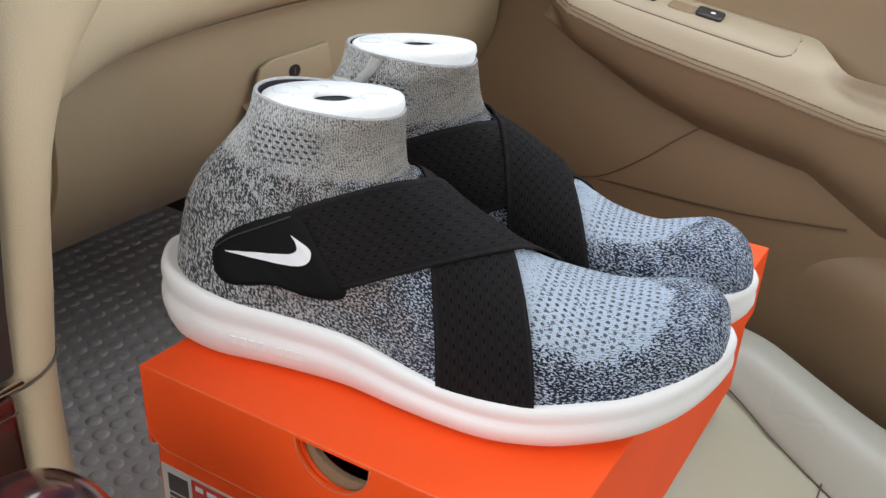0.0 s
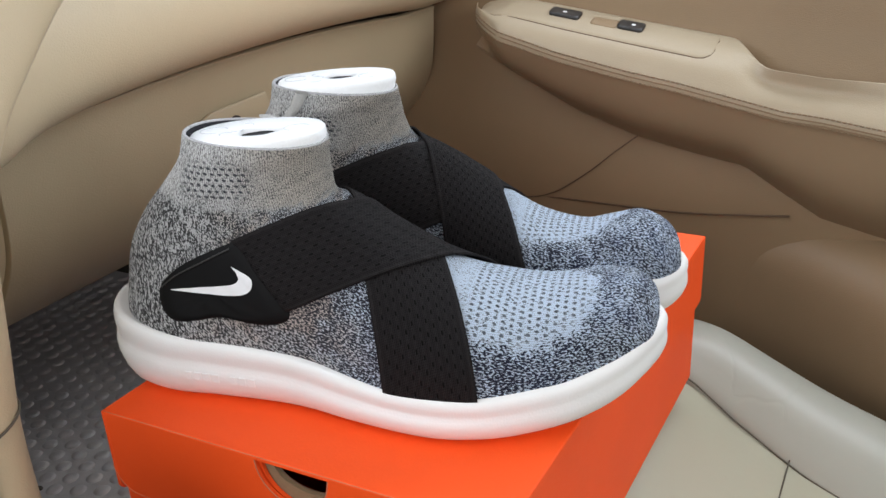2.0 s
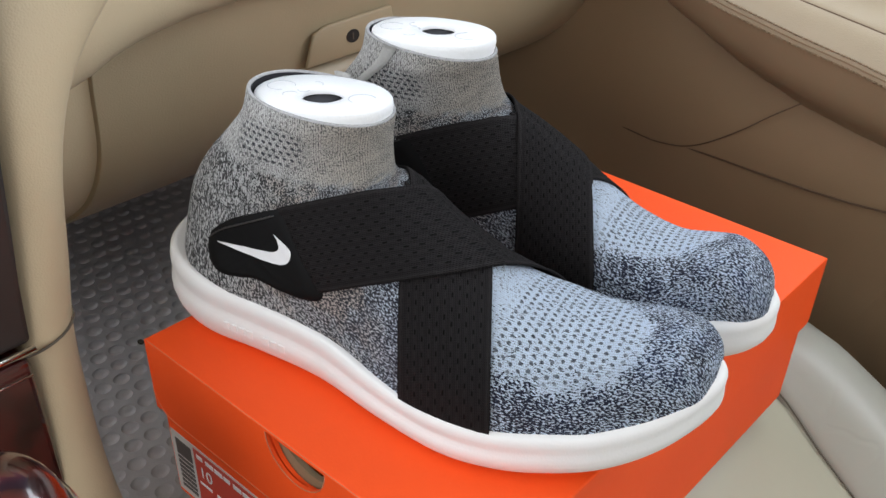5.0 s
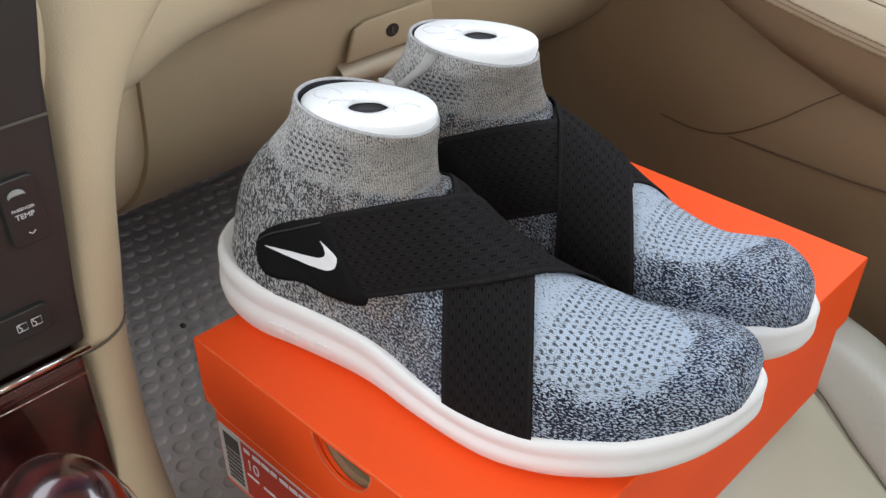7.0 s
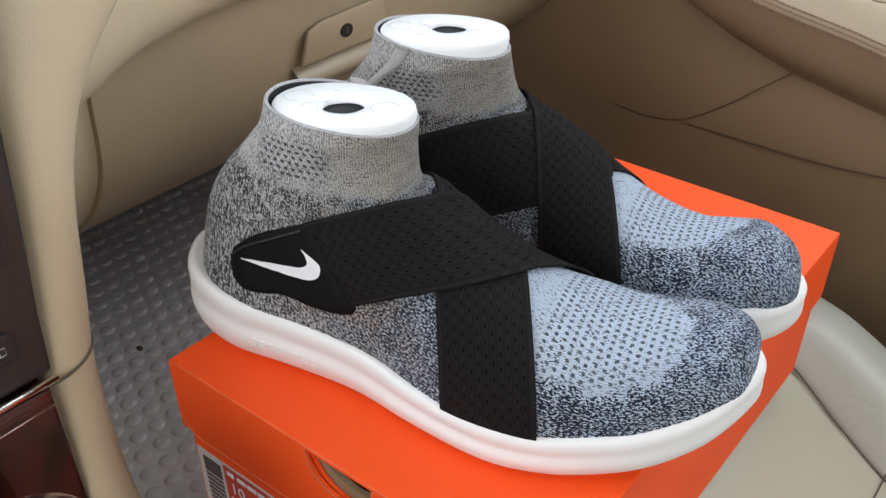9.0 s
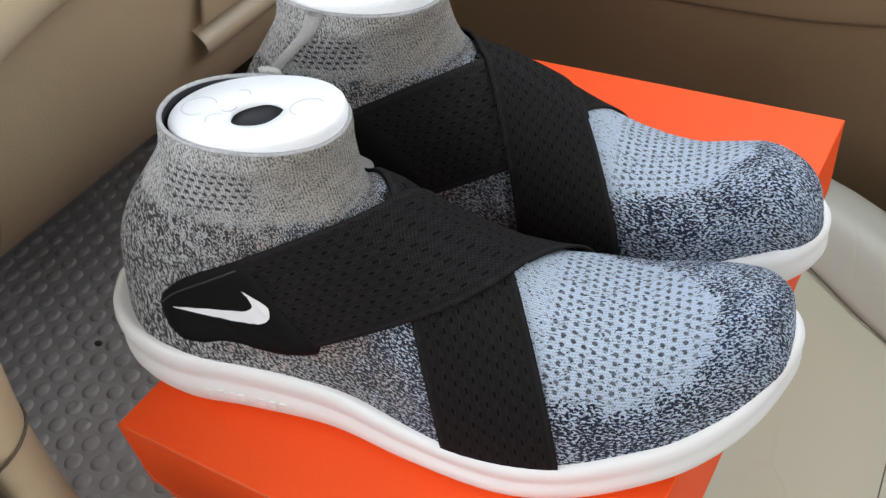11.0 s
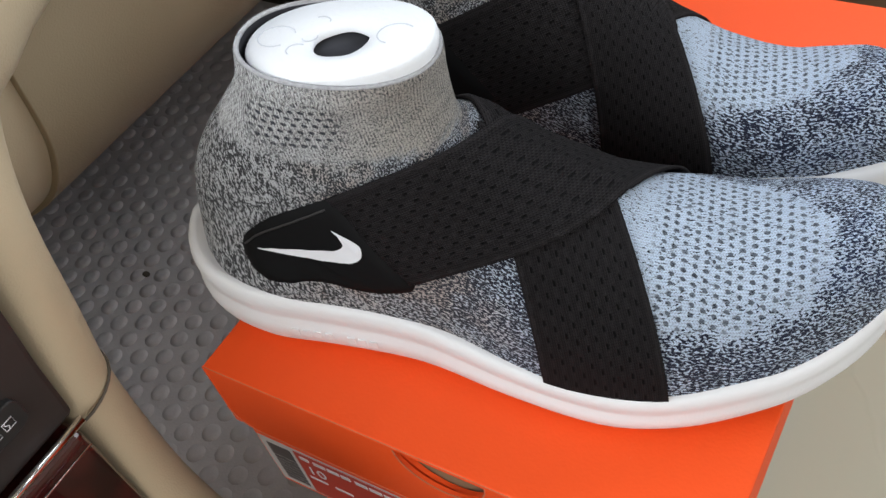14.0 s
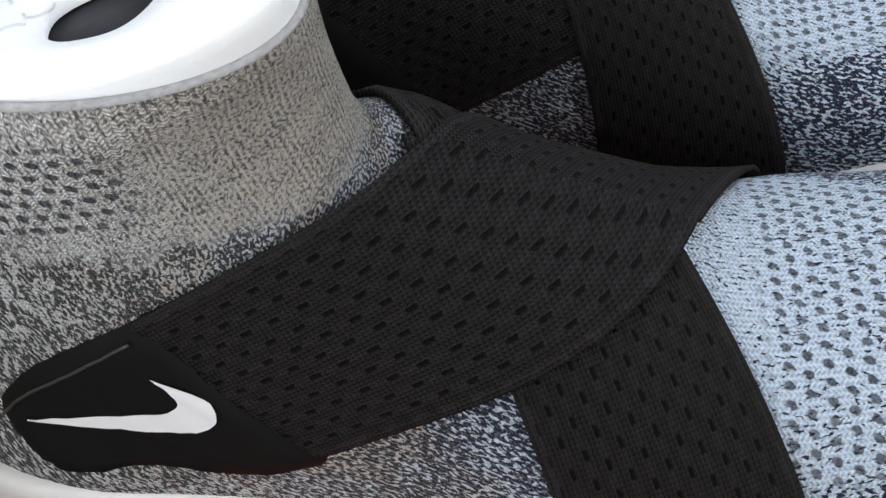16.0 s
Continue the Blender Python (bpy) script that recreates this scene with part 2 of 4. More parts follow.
def wood():
    """Dark red lacquered burr wood."""
    k = Nodes("lacquered_burr_wood")
    co = k.coord("Object")
    big = k.noise(k.scaled(co, (1.0, 0.4, 0.4)), 60.0, 5, 0.65)
    vein = k.n("ShaderNodeTexWave", Scale=25.0, Distortion=9.0, Detail=3.0)
    k.put(vein.inputs["Vector"], co)
    f = k.m("ADD", k.m("MULTIPLY", big, 0.7), k.m("MULTIPLY", vein.outputs[1], 0.3))
    return k.set(Base_Color=k.mix(k.step(f, 0.25, 0.75), (0.018, 0.003, 0.003), (0.075, 0.009, 0.008)), Roughness=0.25,
                 Coat_Weight=1.0, Coat_Roughness=0.04)


def foam():
    k = Nodes("white_foam_sole")
    co = k.coord("Object")
    fine, big = k.noise(co, 900.0, 3), k.noise(co, 25.0, 4)
    dirt = k.step(big, 0.55, 0.8)
    k.bump(fine, 0.0003, 0.4)
    return k.set(Base_Color=k.mix(k.m("MULTIPLY", dirt, 0.5), (0.75, 0.75, 0.75), (0.66, 0.65, 0.62)), Roughness=0.55, Subsurface_Weight=0.0)


def card(name, colour):
    """Printed carton: fibres, faint scuffs."""
    k = Nodes(name)
    co = k.coord("Object")
    fine, big = k.noise(co, 700.0, 4), k.noise(co, 14.0, 4)
    scuff = k.step(k.noise(k.scaled(co, (1.0, 0.25, 1.0)), 130.0, 4, 0.7), 0.66, 0.8)
    base = k.mix(big, tuple(c * 0.93 for c in colour), tuple(min(1, c * 1.05) for c in colour))
    base = k.mix(k.m("MULTIPLY", scuff, 0.10), base, (0.85, 0.5, 0.4))
    k.bump(k.m("ADD", fine, k.m("MULTIPLY", big, 2.0)), 0.0003, 0.4)
    return k.set(Base_Color=base, Roughness=k.m("MULTIPLY_ADD", fine, 0.15, 0.48), Specular_IOR_Level=0.25)


KNIT, WEB, WOOD, FOAM = knit(), webbing(), wood(), foam()
ORANGE = card("orange_printed_card", (0.92, 0.091, 0.013))
RAW_EDGE = plain("worn_raw_card_edge", (0.62, 0.16, 0.075), 0.8, vary=0.5, scale=220)
KRAFT = plain("brown_kraft_card", (0.25, 0.175, 0.10), 0.8, vary=0.2, scale=60)
RUBBER = plain("black_matte_rubber", (0.0032, 0.0032, 0.0035), 0.7, vary=0.15, bump=0.0001)
RUBBER.node_tree.nodes["Principled BSDF"].inputs["Specular IOR Level"].default_value = 0.16
# fold line's rubber, a lighter grey than the strap end
FOLD_GREY = plain("grey_rubber_edge", (0.03, 0.029, 0.028), 0.5)
LINING = plain("black_lining_cloth", (0.02, 0.02, 0.025), 0.9, bump=0.0003)
WHITE_PRINT = plain("white_print", (0.72, 0.72, 0.74), 0.45, vary=0.04)
PLASTER = plain("white_form_plastic", (0.82, 0.84, 0.86), 0.5, vary=0.03, scale=60, bump=0.0004)
GREY_KNIT = plain("pale_grey_ribbed_tape", (0.42, 0.42, 0.41), 0.85, vary=0.5, scale=120, bump=0.0006)
PEN = plain("faint_grey_ink", (0.60, 0.62, 0.66), 0.6)
RIM = plain("flecked_knit_edge", (0.34, 0.34, 0.35), 0.9, vary=0.95, scale=75, bump=0.0008)
LABEL = plain("label_paper", (0.55, 0.52, 0.50), 0.5, vary=0.06)
LABEL_RED = plain("label_red_print", (0.50, 0.05, 0.03), 0.5, vary=0.06)
LABEL_DARK = plain("label_dark_print", (0.07, 0.06, 0.06), 0.5, vary=0.1)
DASH = leather("beige_dash_vinyl", (0.52, 0.42, 0.28), 0.5)
# dash vinyl darkened, with the shade under the pad's overhang in its colour
GLOVE = leather("shaded_glovebox_vinyl", (0.345, 0.272, 0.173), 0.5)
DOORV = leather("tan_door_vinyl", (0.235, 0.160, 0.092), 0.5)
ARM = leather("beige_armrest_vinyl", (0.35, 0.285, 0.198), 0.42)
# darker and browner than the armrest's top
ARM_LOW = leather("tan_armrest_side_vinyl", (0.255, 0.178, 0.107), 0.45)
STITCH = plain("tan_thread", (0.24, 0.165, 0.10), 0.8, vary=0.2, scale=300)
SEATL = creased_leather("creased_grey_beige_leather", (0.41, 0.395, 0.300))
SEATB = creased_leather("creased_grey_leather", (0.375, 0.375, 0.325))
# brown with the shade of the door's creases in its colour; also the switch gap
CREASE = plain("shaded_brown_groove", (0.10, 0.06, 0.035), 0.8)
SEAM = plain("dark_seam", (0.10, 0.085, 0.065), 0.8)
MAT = plain("grey_rubber_mat", (0.66, 0.61, 0.595), 0.52, vary=0.18, scale=80, bump=0.0003)
CARPET = plain("dark_brown_carpet", (0.09, 0.070, 0.058), 0.95, vary=0.4, scale=200, bump=0.002)
PANEL = plain("dark_brown_plastic", (0.030, 0.024, 0.022), 0.42, vary=0.15, bump=0.0001)
BUTTON = plain("black_button_plastic", (0.022, 0.021, 0.021), 0.35, vary=0.1)
KEY = plain("grey_key_plastic", (0.30, 0.29, 0.28), 0.35, vary=0.06)
CHROME = plain("chrome", (0.75, 0.72, 0.70), 0.12, 1.0, vary=0.03)
SHELL = plain("cabin_trim_cloth", (0.35, 0.31, 0.25), 0.9, vary=0.1)


# ---- building helpers ----
def thing(name, label, category, group="", kind="", at=None):
    ob = new(name)
    ob.matrix_world = at or Matrix()
    return tagged(ob, label, category, group, kind)


def part(name, bm, material, parent=None, label="", smooth=True):
    """Links a bmesh as one mesh object, under a thing or part."""
    mesh = bpy.data.meshes.new(name)
    bm.normal_update()
    bm.to_mesh(mesh)
    bm.free()
    for p in mesh.polygons:
        p.use_smooth = smooth
    mesh.materials.append(material)
    ob = new(name, mesh)
    ob.parent = parent
    return tagged(ob, label)


def bevel(ob, width, segments=2, angle=35):
    mod = ob.modifiers.new("bevel", "BEVEL")
    mod.width, mod.segments, mod.limit_method, mod.angle_limit = width, segments, "ANGLE", radians(angle)
    mod.harden_normals = False
    return ob


def solid(ob, thickness, offset=-1.0):
    mod = ob.modifiers.new("thickness", "SOLIDIFY")
    mod.thickness, mod.offset = thickness, offset
    return ob


def box_mesh(x0, y0, z0, x1, y1, z1):
    bm = bmesh.new()
    bmesh.ops.create_cube(bm, size=1)
    for v in bm.verts:
        v.co = Vector(((x0, x1)[v.co.x > 0], (y0, y1)[v.co.y > 0], (z0, z1)[v.co.z > 0]))
    return bm


def grid(rows, closed=False, uvs=None, cap=False):
    """A sheet through rows of points."""
    bm = bmesh.new()
    vs = [[bm.verts.new(p) for p in row] for row in rows]
    layer = bm.loops.layers.uv.new("UVMap") if uvs is not None else None
    n = len(vs[0])
    for i in range(len(vs) - 1):
        for j in range(n if closed else n - 1):
            ids = [(i, j), (i, (j + 1) % n), (i + 1, (j + 1) % n), (i + 1, j)]
            f = bm.faces.new([vs[a][b] for a, b in ids])
            if layer:
                ids2 = [(i, j), (i, j + 1), (i + 1, j + 1), (i + 1, j)]
                for loop, (a, b) in zip(f.loops, ids2):
                    loop[layer].uv = uvs[a][b]
    if cap:
        bm.faces.new(list(reversed(vs[0])))
        bm.faces.new(vs[-1])
    return bm


def prism(outline, depth, turn=None):
    """A plate: an outline in x, z, made thick towards +y, then moved by turn."""
    bm = bmesh.new()
    front = [bm.verts.new((x, 0, z)) for x, z in outline]
    back = [bm.verts.new((x, depth, z)) for x, z in outline]
    bm.faces.new(front)
    bm.faces.new(list(reversed(back)))
    for i in range(len(front)):
        j = (i + 1) % len(front)
        bm.faces.new((front[j], front[i], back[i], back[j]))
    bmesh.ops.recalc_face_normals(bm, faces=bm.faces)
    if turn:
        bmesh.ops.transform(bm, matrix=turn, verts=bm.verts)
    return bm


def smooth_curve(points, n, closed=False):
    """Catmull-Rom through the points, n steps a span."""
    pts = [Vector(p) for p in points]
    m, out = len(pts), []
    for i in range(m if closed else m - 1):
        p0, p1, p2, p3 = (pts[(i + k) % m] if closed else pts[min(max(i + k, 0), m - 1)] for k in (-1, 0, 1, 2))
        for s in range(n):
            t = s / n
            out.append(0.5 * (2 * p1 + (p2 - p0) * t + (2 * p0 - 5 * p1 + 4 * p2 - p3) * t * t + (3 * p1 - p0 - 3 * p2 + p3) * t**3))
    if not closed:
        out.append(pts[-1])
    return out


def tube(points, radius, sides=8, flat=1.0):
    """A round cord along a line of points."""
    pts = [Vector(p) for p in points]
    rows = []
    for i, p in enumerate(pts):
        d = (pts[min(i + 1, len(pts) - 1)] - pts[max(i - 1, 0)]).normalized()
        a = d.cross(Vector((0, 0, 1)) if abs(d.z) < 0.9 else Vector((1, 0, 0))).normalized()
        b = d.cross(a)
        rows.append([p + radius * (math.cos(q) * a + flat * math.sin(q) * b) for q in (2 * math.pi * k / sides for k in range(sides))])
    return grid(rows, closed=True, cap=True)


def lettering(text, size, m, material, parent, name="lettering"):
    curve = bpy.data.curves.new(name, "FONT")
    curve.body, curve.size, curve.extrude, curve.align_x, curve.align_y = text, size, 0.0001, "CENTER", "CENTER"
    ob = new(name, curve)
    dg = bpy.context.evaluated_depsgraph_get()
    mesh = bpy.data.meshes.new_from_object(ob.evaluated_get(dg))
    bpy.data.objects.remove(ob)
    mesh.materials.clear()
    mesh.materials.append(material)
    ob = new(name, mesh)
    ob.parent, ob.matrix_basis = parent, m
    return ob


def interp(x, pairs):
    xs, ys = zip(*pairs)
    return float(np.interp(x, xs, ys))


# ---- cabin shell ----
TOP = 0.4225  # the box's top
FLOOR = 0.135
tagged(part("floor", box_mesh(-0.95, -1.1, 0.02, 1.7, 0.8, FLOOR - 0.004), CARPET, smooth=False), "dark brown carpeted car floor", "floor", kind="structure")
tagged(part("wall_front", box_mesh(-0.97, -1.1, 0.02, -0.80, 0.8, 0.60), CARPET, smooth=False), "dark carpeted bulkhead behind the footwell", "wall", kind="structure")
tagged(part("wall_rear", box_mesh(1.62, -1.1, 0.02, 1.7, 0.8, 0.75), SHELL, smooth=False), "plain rear wall of the cabin", "wall", kind="structure")
tagged(part("wall_driver", box_mesh(-0.95, -1.1, 0.02, 1.7, -1.02, 0.72), SHELL, smooth=False), "plain beige driver side wall", "wall", kind="structure")
tagged(part("wall_passenger", box_mesh(-0.95, 0.74, 0.02, 1.7, 0.8, 0.72), SHELL, smooth=False), "plain outer door shell", "wall", kind="structure")
tagged(part("ceiling", box_mesh(-0.05, -1.1, 1.18, 1.7, 0.8, 1.22), SHELL, smooth=False), "plain cloth headliner", "ceiling", kind="structure")

# ---- dashboard ----
def bow(y, z):
    """The pad's lower edge arches upwards over the glovebox."""
    return 0.013 * max(0.0, 1 - ((y - 0.30) / 0.27) ** 2) * interp(z, [(0.45, 0.0), (0.52, 1.0), (0.58, 1.0), (0.68, 0.0)])


dashboard = thing("dashboard", "beige vinyl dashboard with a rounded overhanging pad", "dashboard")
rows = []
for k in range(84):
    y = -1.0 + 1.66 * k / 83
    prof = [(-0.150, 0.5370), (-0.136, 0.5375), (-0.118, 0.5395), (-0.102, 0.5460), (-0.091, 0.558), (-0.087, 0.576), (-0.090, 0.602), (-0.102, 0.632),
            (-0.13, 0.66), (-0.18, 0.685), (-0.26, 0.695), (-0.62, 0.70), (-0.90, 0.70), (-0.90, 0.60)]
    near = interp(y, [(-0.02, 1.0), (0.03, 0.8), (0.07, 0.35), (0.12, 0.1), (0.2, 0.0)])
    rows.append([(p.x + 0.035 * near * interp(p.x, [(-0.16, 0.0), (-0.10, 1.0)]), y, p.y - 0.012 * near * near * interp(p.y, [(0.54, 1.0), (0.60, 0.0)]) + bow(y, p.y)) for p in smooth_curve([(a, b, 0) for a, b in prof], 3)])
part("dash_pad", grid(rows), DASH, dashboard)
rows = []
for k in range(13):
    y = 0.03 + 0.62 * k / 12
    rows.append([(x, y, z) for x, z in ((-0.168, 0.545), (-0.170, 0.50), (-0.190, 0.440), (-0.260, 0.380), (-0.32, 0.385), (-0.80, 0.45))])
part("lower_panel", grid(rows), CARPET, dashboard, "dark brown underside of the dash")

# the stack's rounded side strip, running down from the dash beside the footwell
strip_rows = []
spine = [(0.72, -0.11, 0.0700, 0.1000), (0.66, -0.08, 0.0550, 0.0850), (0.62, -0.07, 0.0328, 0.0522), (0.59, -0.064, 0.0143, 0.0357), (0.57, -0.061, 0.0028, 0.0272), (0.545, -0.058, -0.0072, 0.0202), (0.51, -0.056, -0.0152, 0.0162), (0.46, -0.054, -0.0232, 0.0157),
         (0.42, -0.052, -0.0292, 0.0147), (0.38, -0.05, -0.0317, 0.0147), (0.33, -0.046, -0.0332, 0.0152), (0.28, -0.038, -0.0345, 0.0185), (0.22, -0.022, -0.0320, 0.0190), (0.13, 0.01, -0.0300, 0.0200)]
for z, x, y, hw in (tuple(p) for p in (list(v) for v in [s for s in spine])):
    ring = []
    for q in range(17):
        a = math.pi * q / 16
        ring.append((x - 0.004 + 0.022 * math.sin(a) ** 0.6 - 0.0 * q, y - hw * math.cos(a), z))
    ring = [(x - 0.20, y - hw, z)] + ring + [(x - 0.06, y + hw - 0.002, z), (x - 0.20, y + hw - 0.004, z)]
    strip_rows.append(ring)
fine_rows = []
cols = [smooth_curve([r[c] for r in strip_rows], 4) for c in range(len(strip_rows[0]))]
for i in range(len(cols[0])):
    fine_rows.append([tuple(c[i]) for c in cols])
part("side_strip", grid(fine_rows), DASH, dashboard, "beige rounded strip beside the centre stack")
seam = [(x + 0.0225 * math.sin(math.pi * q / 12) ** 0.6 - 0.004, y - 0.0190 * math.cos(math.pi * q / 12), 0.4205 + 0.009 * (q / 12 - 0.5) * 2) for x, y in ((-0.0505, -0.0325),) for q in range(13)]
part("strip_joint", tube(seam, 0.0008, 6), SEAM, dashboard, "dark joint line")

# ---- glovebox ----
glovebox = thing("glovebox", "closed beige glovebox door with a lock and a pull recess", "glovebox", at=Matrix.Translation((0.0130, -0.0061, 0.0264)) @ Matrix.Scale(0.965, 4))
FALL = [(p.x, p.y) for p in smooth_curve([(-0.1425, 0.5275, 0), (-0.1440, 0.520, 0), (-0.1455, 0.495, 0), (-0.1490, 0.463, 0), (-0.159, 0.435, 0), (-0.176, 0.410, 0), (-0.200, 0.388, 0), (-0.226, 0.370, 0)], 4)]
UNDER = [(-0.231, 0.3675), (-0.238, 0.3665), (-0.26, 0.367), (-0.31, 0.372)]


def fall_sheet(y_left, back, under):
    """The dash's lower face, bowed back towards the footwell."""
    rows = []
    for x, z in FALL + under:
        left = y_left(z)
        rows.append([(x - back, y, z + bow(y, z)) for y in (left + (0.645 - left) * k / 16 for k in range(17))])
    bm = grid(rows)
    bmesh.ops.recalc_face_normals(bm, faces=bm.faces)
    if sum(f.normal.x for f in bm.faces) < 0:
        bmesh.ops.reverse_faces(bm, faces=bm.faces)
    return bm


def door_left(z):
    return interp(z, [(0.36, 0.060), (0.40, 0.0660), (0.45, 0.0695), (0.50, 0.0700), (0.522, 0.0715), (0.5275, 0.0755)])


bevel(solid(part("door", fall_sheet(door_left, 0.0, UNDER), GLOVE, glovebox), 0.006), 0.002, 3)
part("surround", fall_sheet(lambda z: -0.02, 0.0055, UNDER), DASH, glovebox)
lat = [(0.240, 0.4735), (0.249, 0.4985), (0.262, 0.503), (0.332, 0.5045), (0.338, 0.4735)]
bm = prism([(y, z) for y, z in lat], 0.004, Matrix(((0, 1, 0, -0.1425), (1, 0, 0, 0), (0, 0, 1, 0), (0, 0, 0, 1))))
bmesh.ops.recalc_face_normals(bm, faces=bm.faces)
plate_ob = bevel(part("latch_plate", bm, GLOVE, glovebox, "raised beige latch panel"), 0.0015, 2)
oval = [(0.288 + 0.0068 * math.cos(radians(a)), 0.489 + 0.0054 * math.sin(radians(a))) for a in range(0, 360, 15)]
TO_GLOVE = Matrix(((0, 1, 0, -0.1386), (1, 0, 0, 0), (0, 0, 1, 0), (0, 0, 0, 1)))
bm = prism(oval, 0.0008, TO_GLOVE)
bmesh.ops.recalc_face_normals(bm, faces=bm.faces)
lock = part("lock_cylinder", bm, BUTTON, glovebox, "black oval lock", smooth=False)
part("key_slot", box_mesh(-0.1380, 0.2874, 0.4863, -0.1374, 0.2886, 0.4917), SEAM, lock, "key slot", smooth=False)
rows = [[(-0.150 + 0.012 * math.sin(math.pi * k / 8), y, 0.4465 + 0.026 * k / 8) for k in range(9)] for y in (0.236, 0.345)]
part("pull_lip", grid(rows), ARM, glovebox, "pale rounded pull lip under the latch")

# ---- centre stack ----
stack = thing("centre_stack", "dark brown centre stack with buttons over a red wood panel", "centre console")
bevel(part("wood_panel", box_mesh(-0.20, -0.42, 0.13, -0.033, -0.0465, 0.4165), WOOD, stack, "dark red lacquered wood", smooth=False), 0.004, 3)
part("chrome_strip", tube([(-0.031, y, 0.4235 + 0.0 * y) for y in (-0.42, -0.2, -0.10, -0.0435)], 0.0022, 8), CHROME, stack, "thin chrome strip")
part("chrome_line", tube([(-0.031, y, 0.4075) for y in (-0.42, -0.2, -0.10, -0.048)], 0.0006, 6), CHROME, stack, "thin chrome line")
part("panel_joint", tube([(-0.0355, y, 0.561) for y in (-0.42, -0.2, -0.031)], 0.0008, 6), SEAM, stack, "joint line")


def rounded(y0, z0, y1, z1, r, n=4):
    pts = []
    for cy, cz, a0 in ((y1 - r, z1 - r, 0), (y0 + r, z1 - r, 90), (y0 + r, z0 + r, 180), (y1 - r, z0 + r, 270)):
        for k in range(n + 1):
            a = radians(a0 + 90 * k / n)
            pts.append((cy + r * math.cos(a), cz + r * math.sin(a)))
    return pts


FACE = Matrix(((0, -1, 0, 0), (1, 0, 0, 0), (0, 0, 1, 0), (0, 0, 0, 1)))


def on_stack(name, y0, z0, y1, z1, r, x, deep, material, parent, label=""):
    bm = prism(rounded(y0, z0, y1, z1, r), deep, Matrix.Translation((x, 0, 0)) @ FACE)
    return bevel(part(name, bm, material, parent, label, smooth=False), 0.0008, 2)


face = [(-0.42, 0.424), (-0.0425, 0.424), (-0.040, 0.46), (-0.0355, 0.50), (-0.0315, 0.54), (-0.0275, 0.58), (-0.018, 0.63), (-0.42, 0.63)]
bevel(part("face_panel", prism(face, 0.16, Matrix.Translation((-0.036, 0, 0)) @ FACE), PANEL, stack, smooth=False), 0.003, 2)
knob = on_stack("temp_button", -0.0650, 0.498, -0.0460, 0.536, 0.004, -0.0325, 0.006, BUTTON, stack, "black passenger temperature rocker")
UPRIGHT = Matrix(((0, 0, 1, 0), (1, 0, 0, 0), (0, 1, 0, 0), (0, 0, 0, 1)))
lettering("TEMP", 0.0040, Matrix.Translation((-0.0321, -0.0555, 0.5150)) @ UPRIGHT, WHITE_PRINT, knob)
lettering("PASSENGER", 0.0022, Matrix.Translation((-0.0321, -0.0555, 0.5190)) @ UPRIGHT, WHITE_PRINT, knob)
part("up_key", grid([[(-0.0318 + 0.002 * math.sin(math.pi * j / 6), -0.0570 + 0.0044 * math.cos(math.pi * i / 8), 0.5270 + 0.0036 * j / 6 * math.sin(math.pi * i / 8)) for j in range(7)] for i in range(9)]), KEY, knob, "grey up key")
part("down_mark", tube([(-0.032, -0.0560, 0.5055), (-0.032, -0.0543, 0.5040), (-0.032, -0.0526, 0.5055)], 0.00025, 5), WHITE_PRINT, knob, "white chevron")
demist = on_stack("demist_button", -0.120, 0.4455, -0.0570, 0.4625, 0.005, -0.0325, 0.006, BUTTON, stack, "black demister button")
for y in (-0.0655, -0.0732):
    part("symbol", tube([(-0.0321, y - 0.0026, 0.4515), (-0.0321, y + 0.0026, 0.4515), (-0.0321, y + 0.0026, 0.4560), (-0.0321, y - 0.0026, 0.4560), (-0.0321, y - 0.0026, 0.4515)], 0.00025, 5), WHITE_PRINT, demist, "white heater symbol")
    part("symbol", tube([(-0.0321, y - 0.0010 + 0.0008 * math.sin(q), 0.4520 + 0.0006 * q) for q in range(7)], 0.00025, 5), WHITE_PRINT, demist, "white heater symbol")

# ---- gear knob ----
gear = thing("gear_knob", "glossy dark red wooden gear knob with a chrome rim", "gear knob", at=pose(0.085, -0.112, 0.437))
bm = bmesh.new()
bmesh.ops.create_uvsphere(bm, u_segments=32, v_segments=20, radius=1)
for v in bm.verts:
    v.co = Vector((v.co.x * 0.034, v.co.y * 0.027, v.co.z * 0.029 * (1.0 if v.co.z > 0 else 1.5)))
part("grip", bm, WOOD, gear)
part("rim", tube([(0.0355 * math.cos(a), 0.0285 * math.sin(a), -0.004) for a in (2 * math.pi * k / 32 for k in range(33))], 0.0022, 8), CHROME, gear, "chrome rim")
bm = bmesh.new()
bmesh.ops.create_cone(bm, cap_ends=True, segments=20, radius1=0.013, radius2=0.012, depth=0.20, matrix=pose(0, 0, -0.13))
part("stem", bm, BUTTON, gear, "black stem")
tunnel = tagged(bevel(part("tunnel_console", box_mesh(-0.06, -0.42, 0.13, 1.2, -0.06, 0.215), PANEL, smooth=False), 0.01, 3), "dark plastic console between the seats", "console", kind="structure")

# ---- floor mat ----
mat = thing("floor_mat", "grey rubber floor mat with rows of round studs", "floor mat")
bevel(part("sheet", box_mesh(-0.80, -0.02, FLOOR - 0.003, 0.0, 0.56, FLOOR + 0.003), MAT, mat, smooth=False), 0.002, 2)
R, SEG = 0.0088, 12


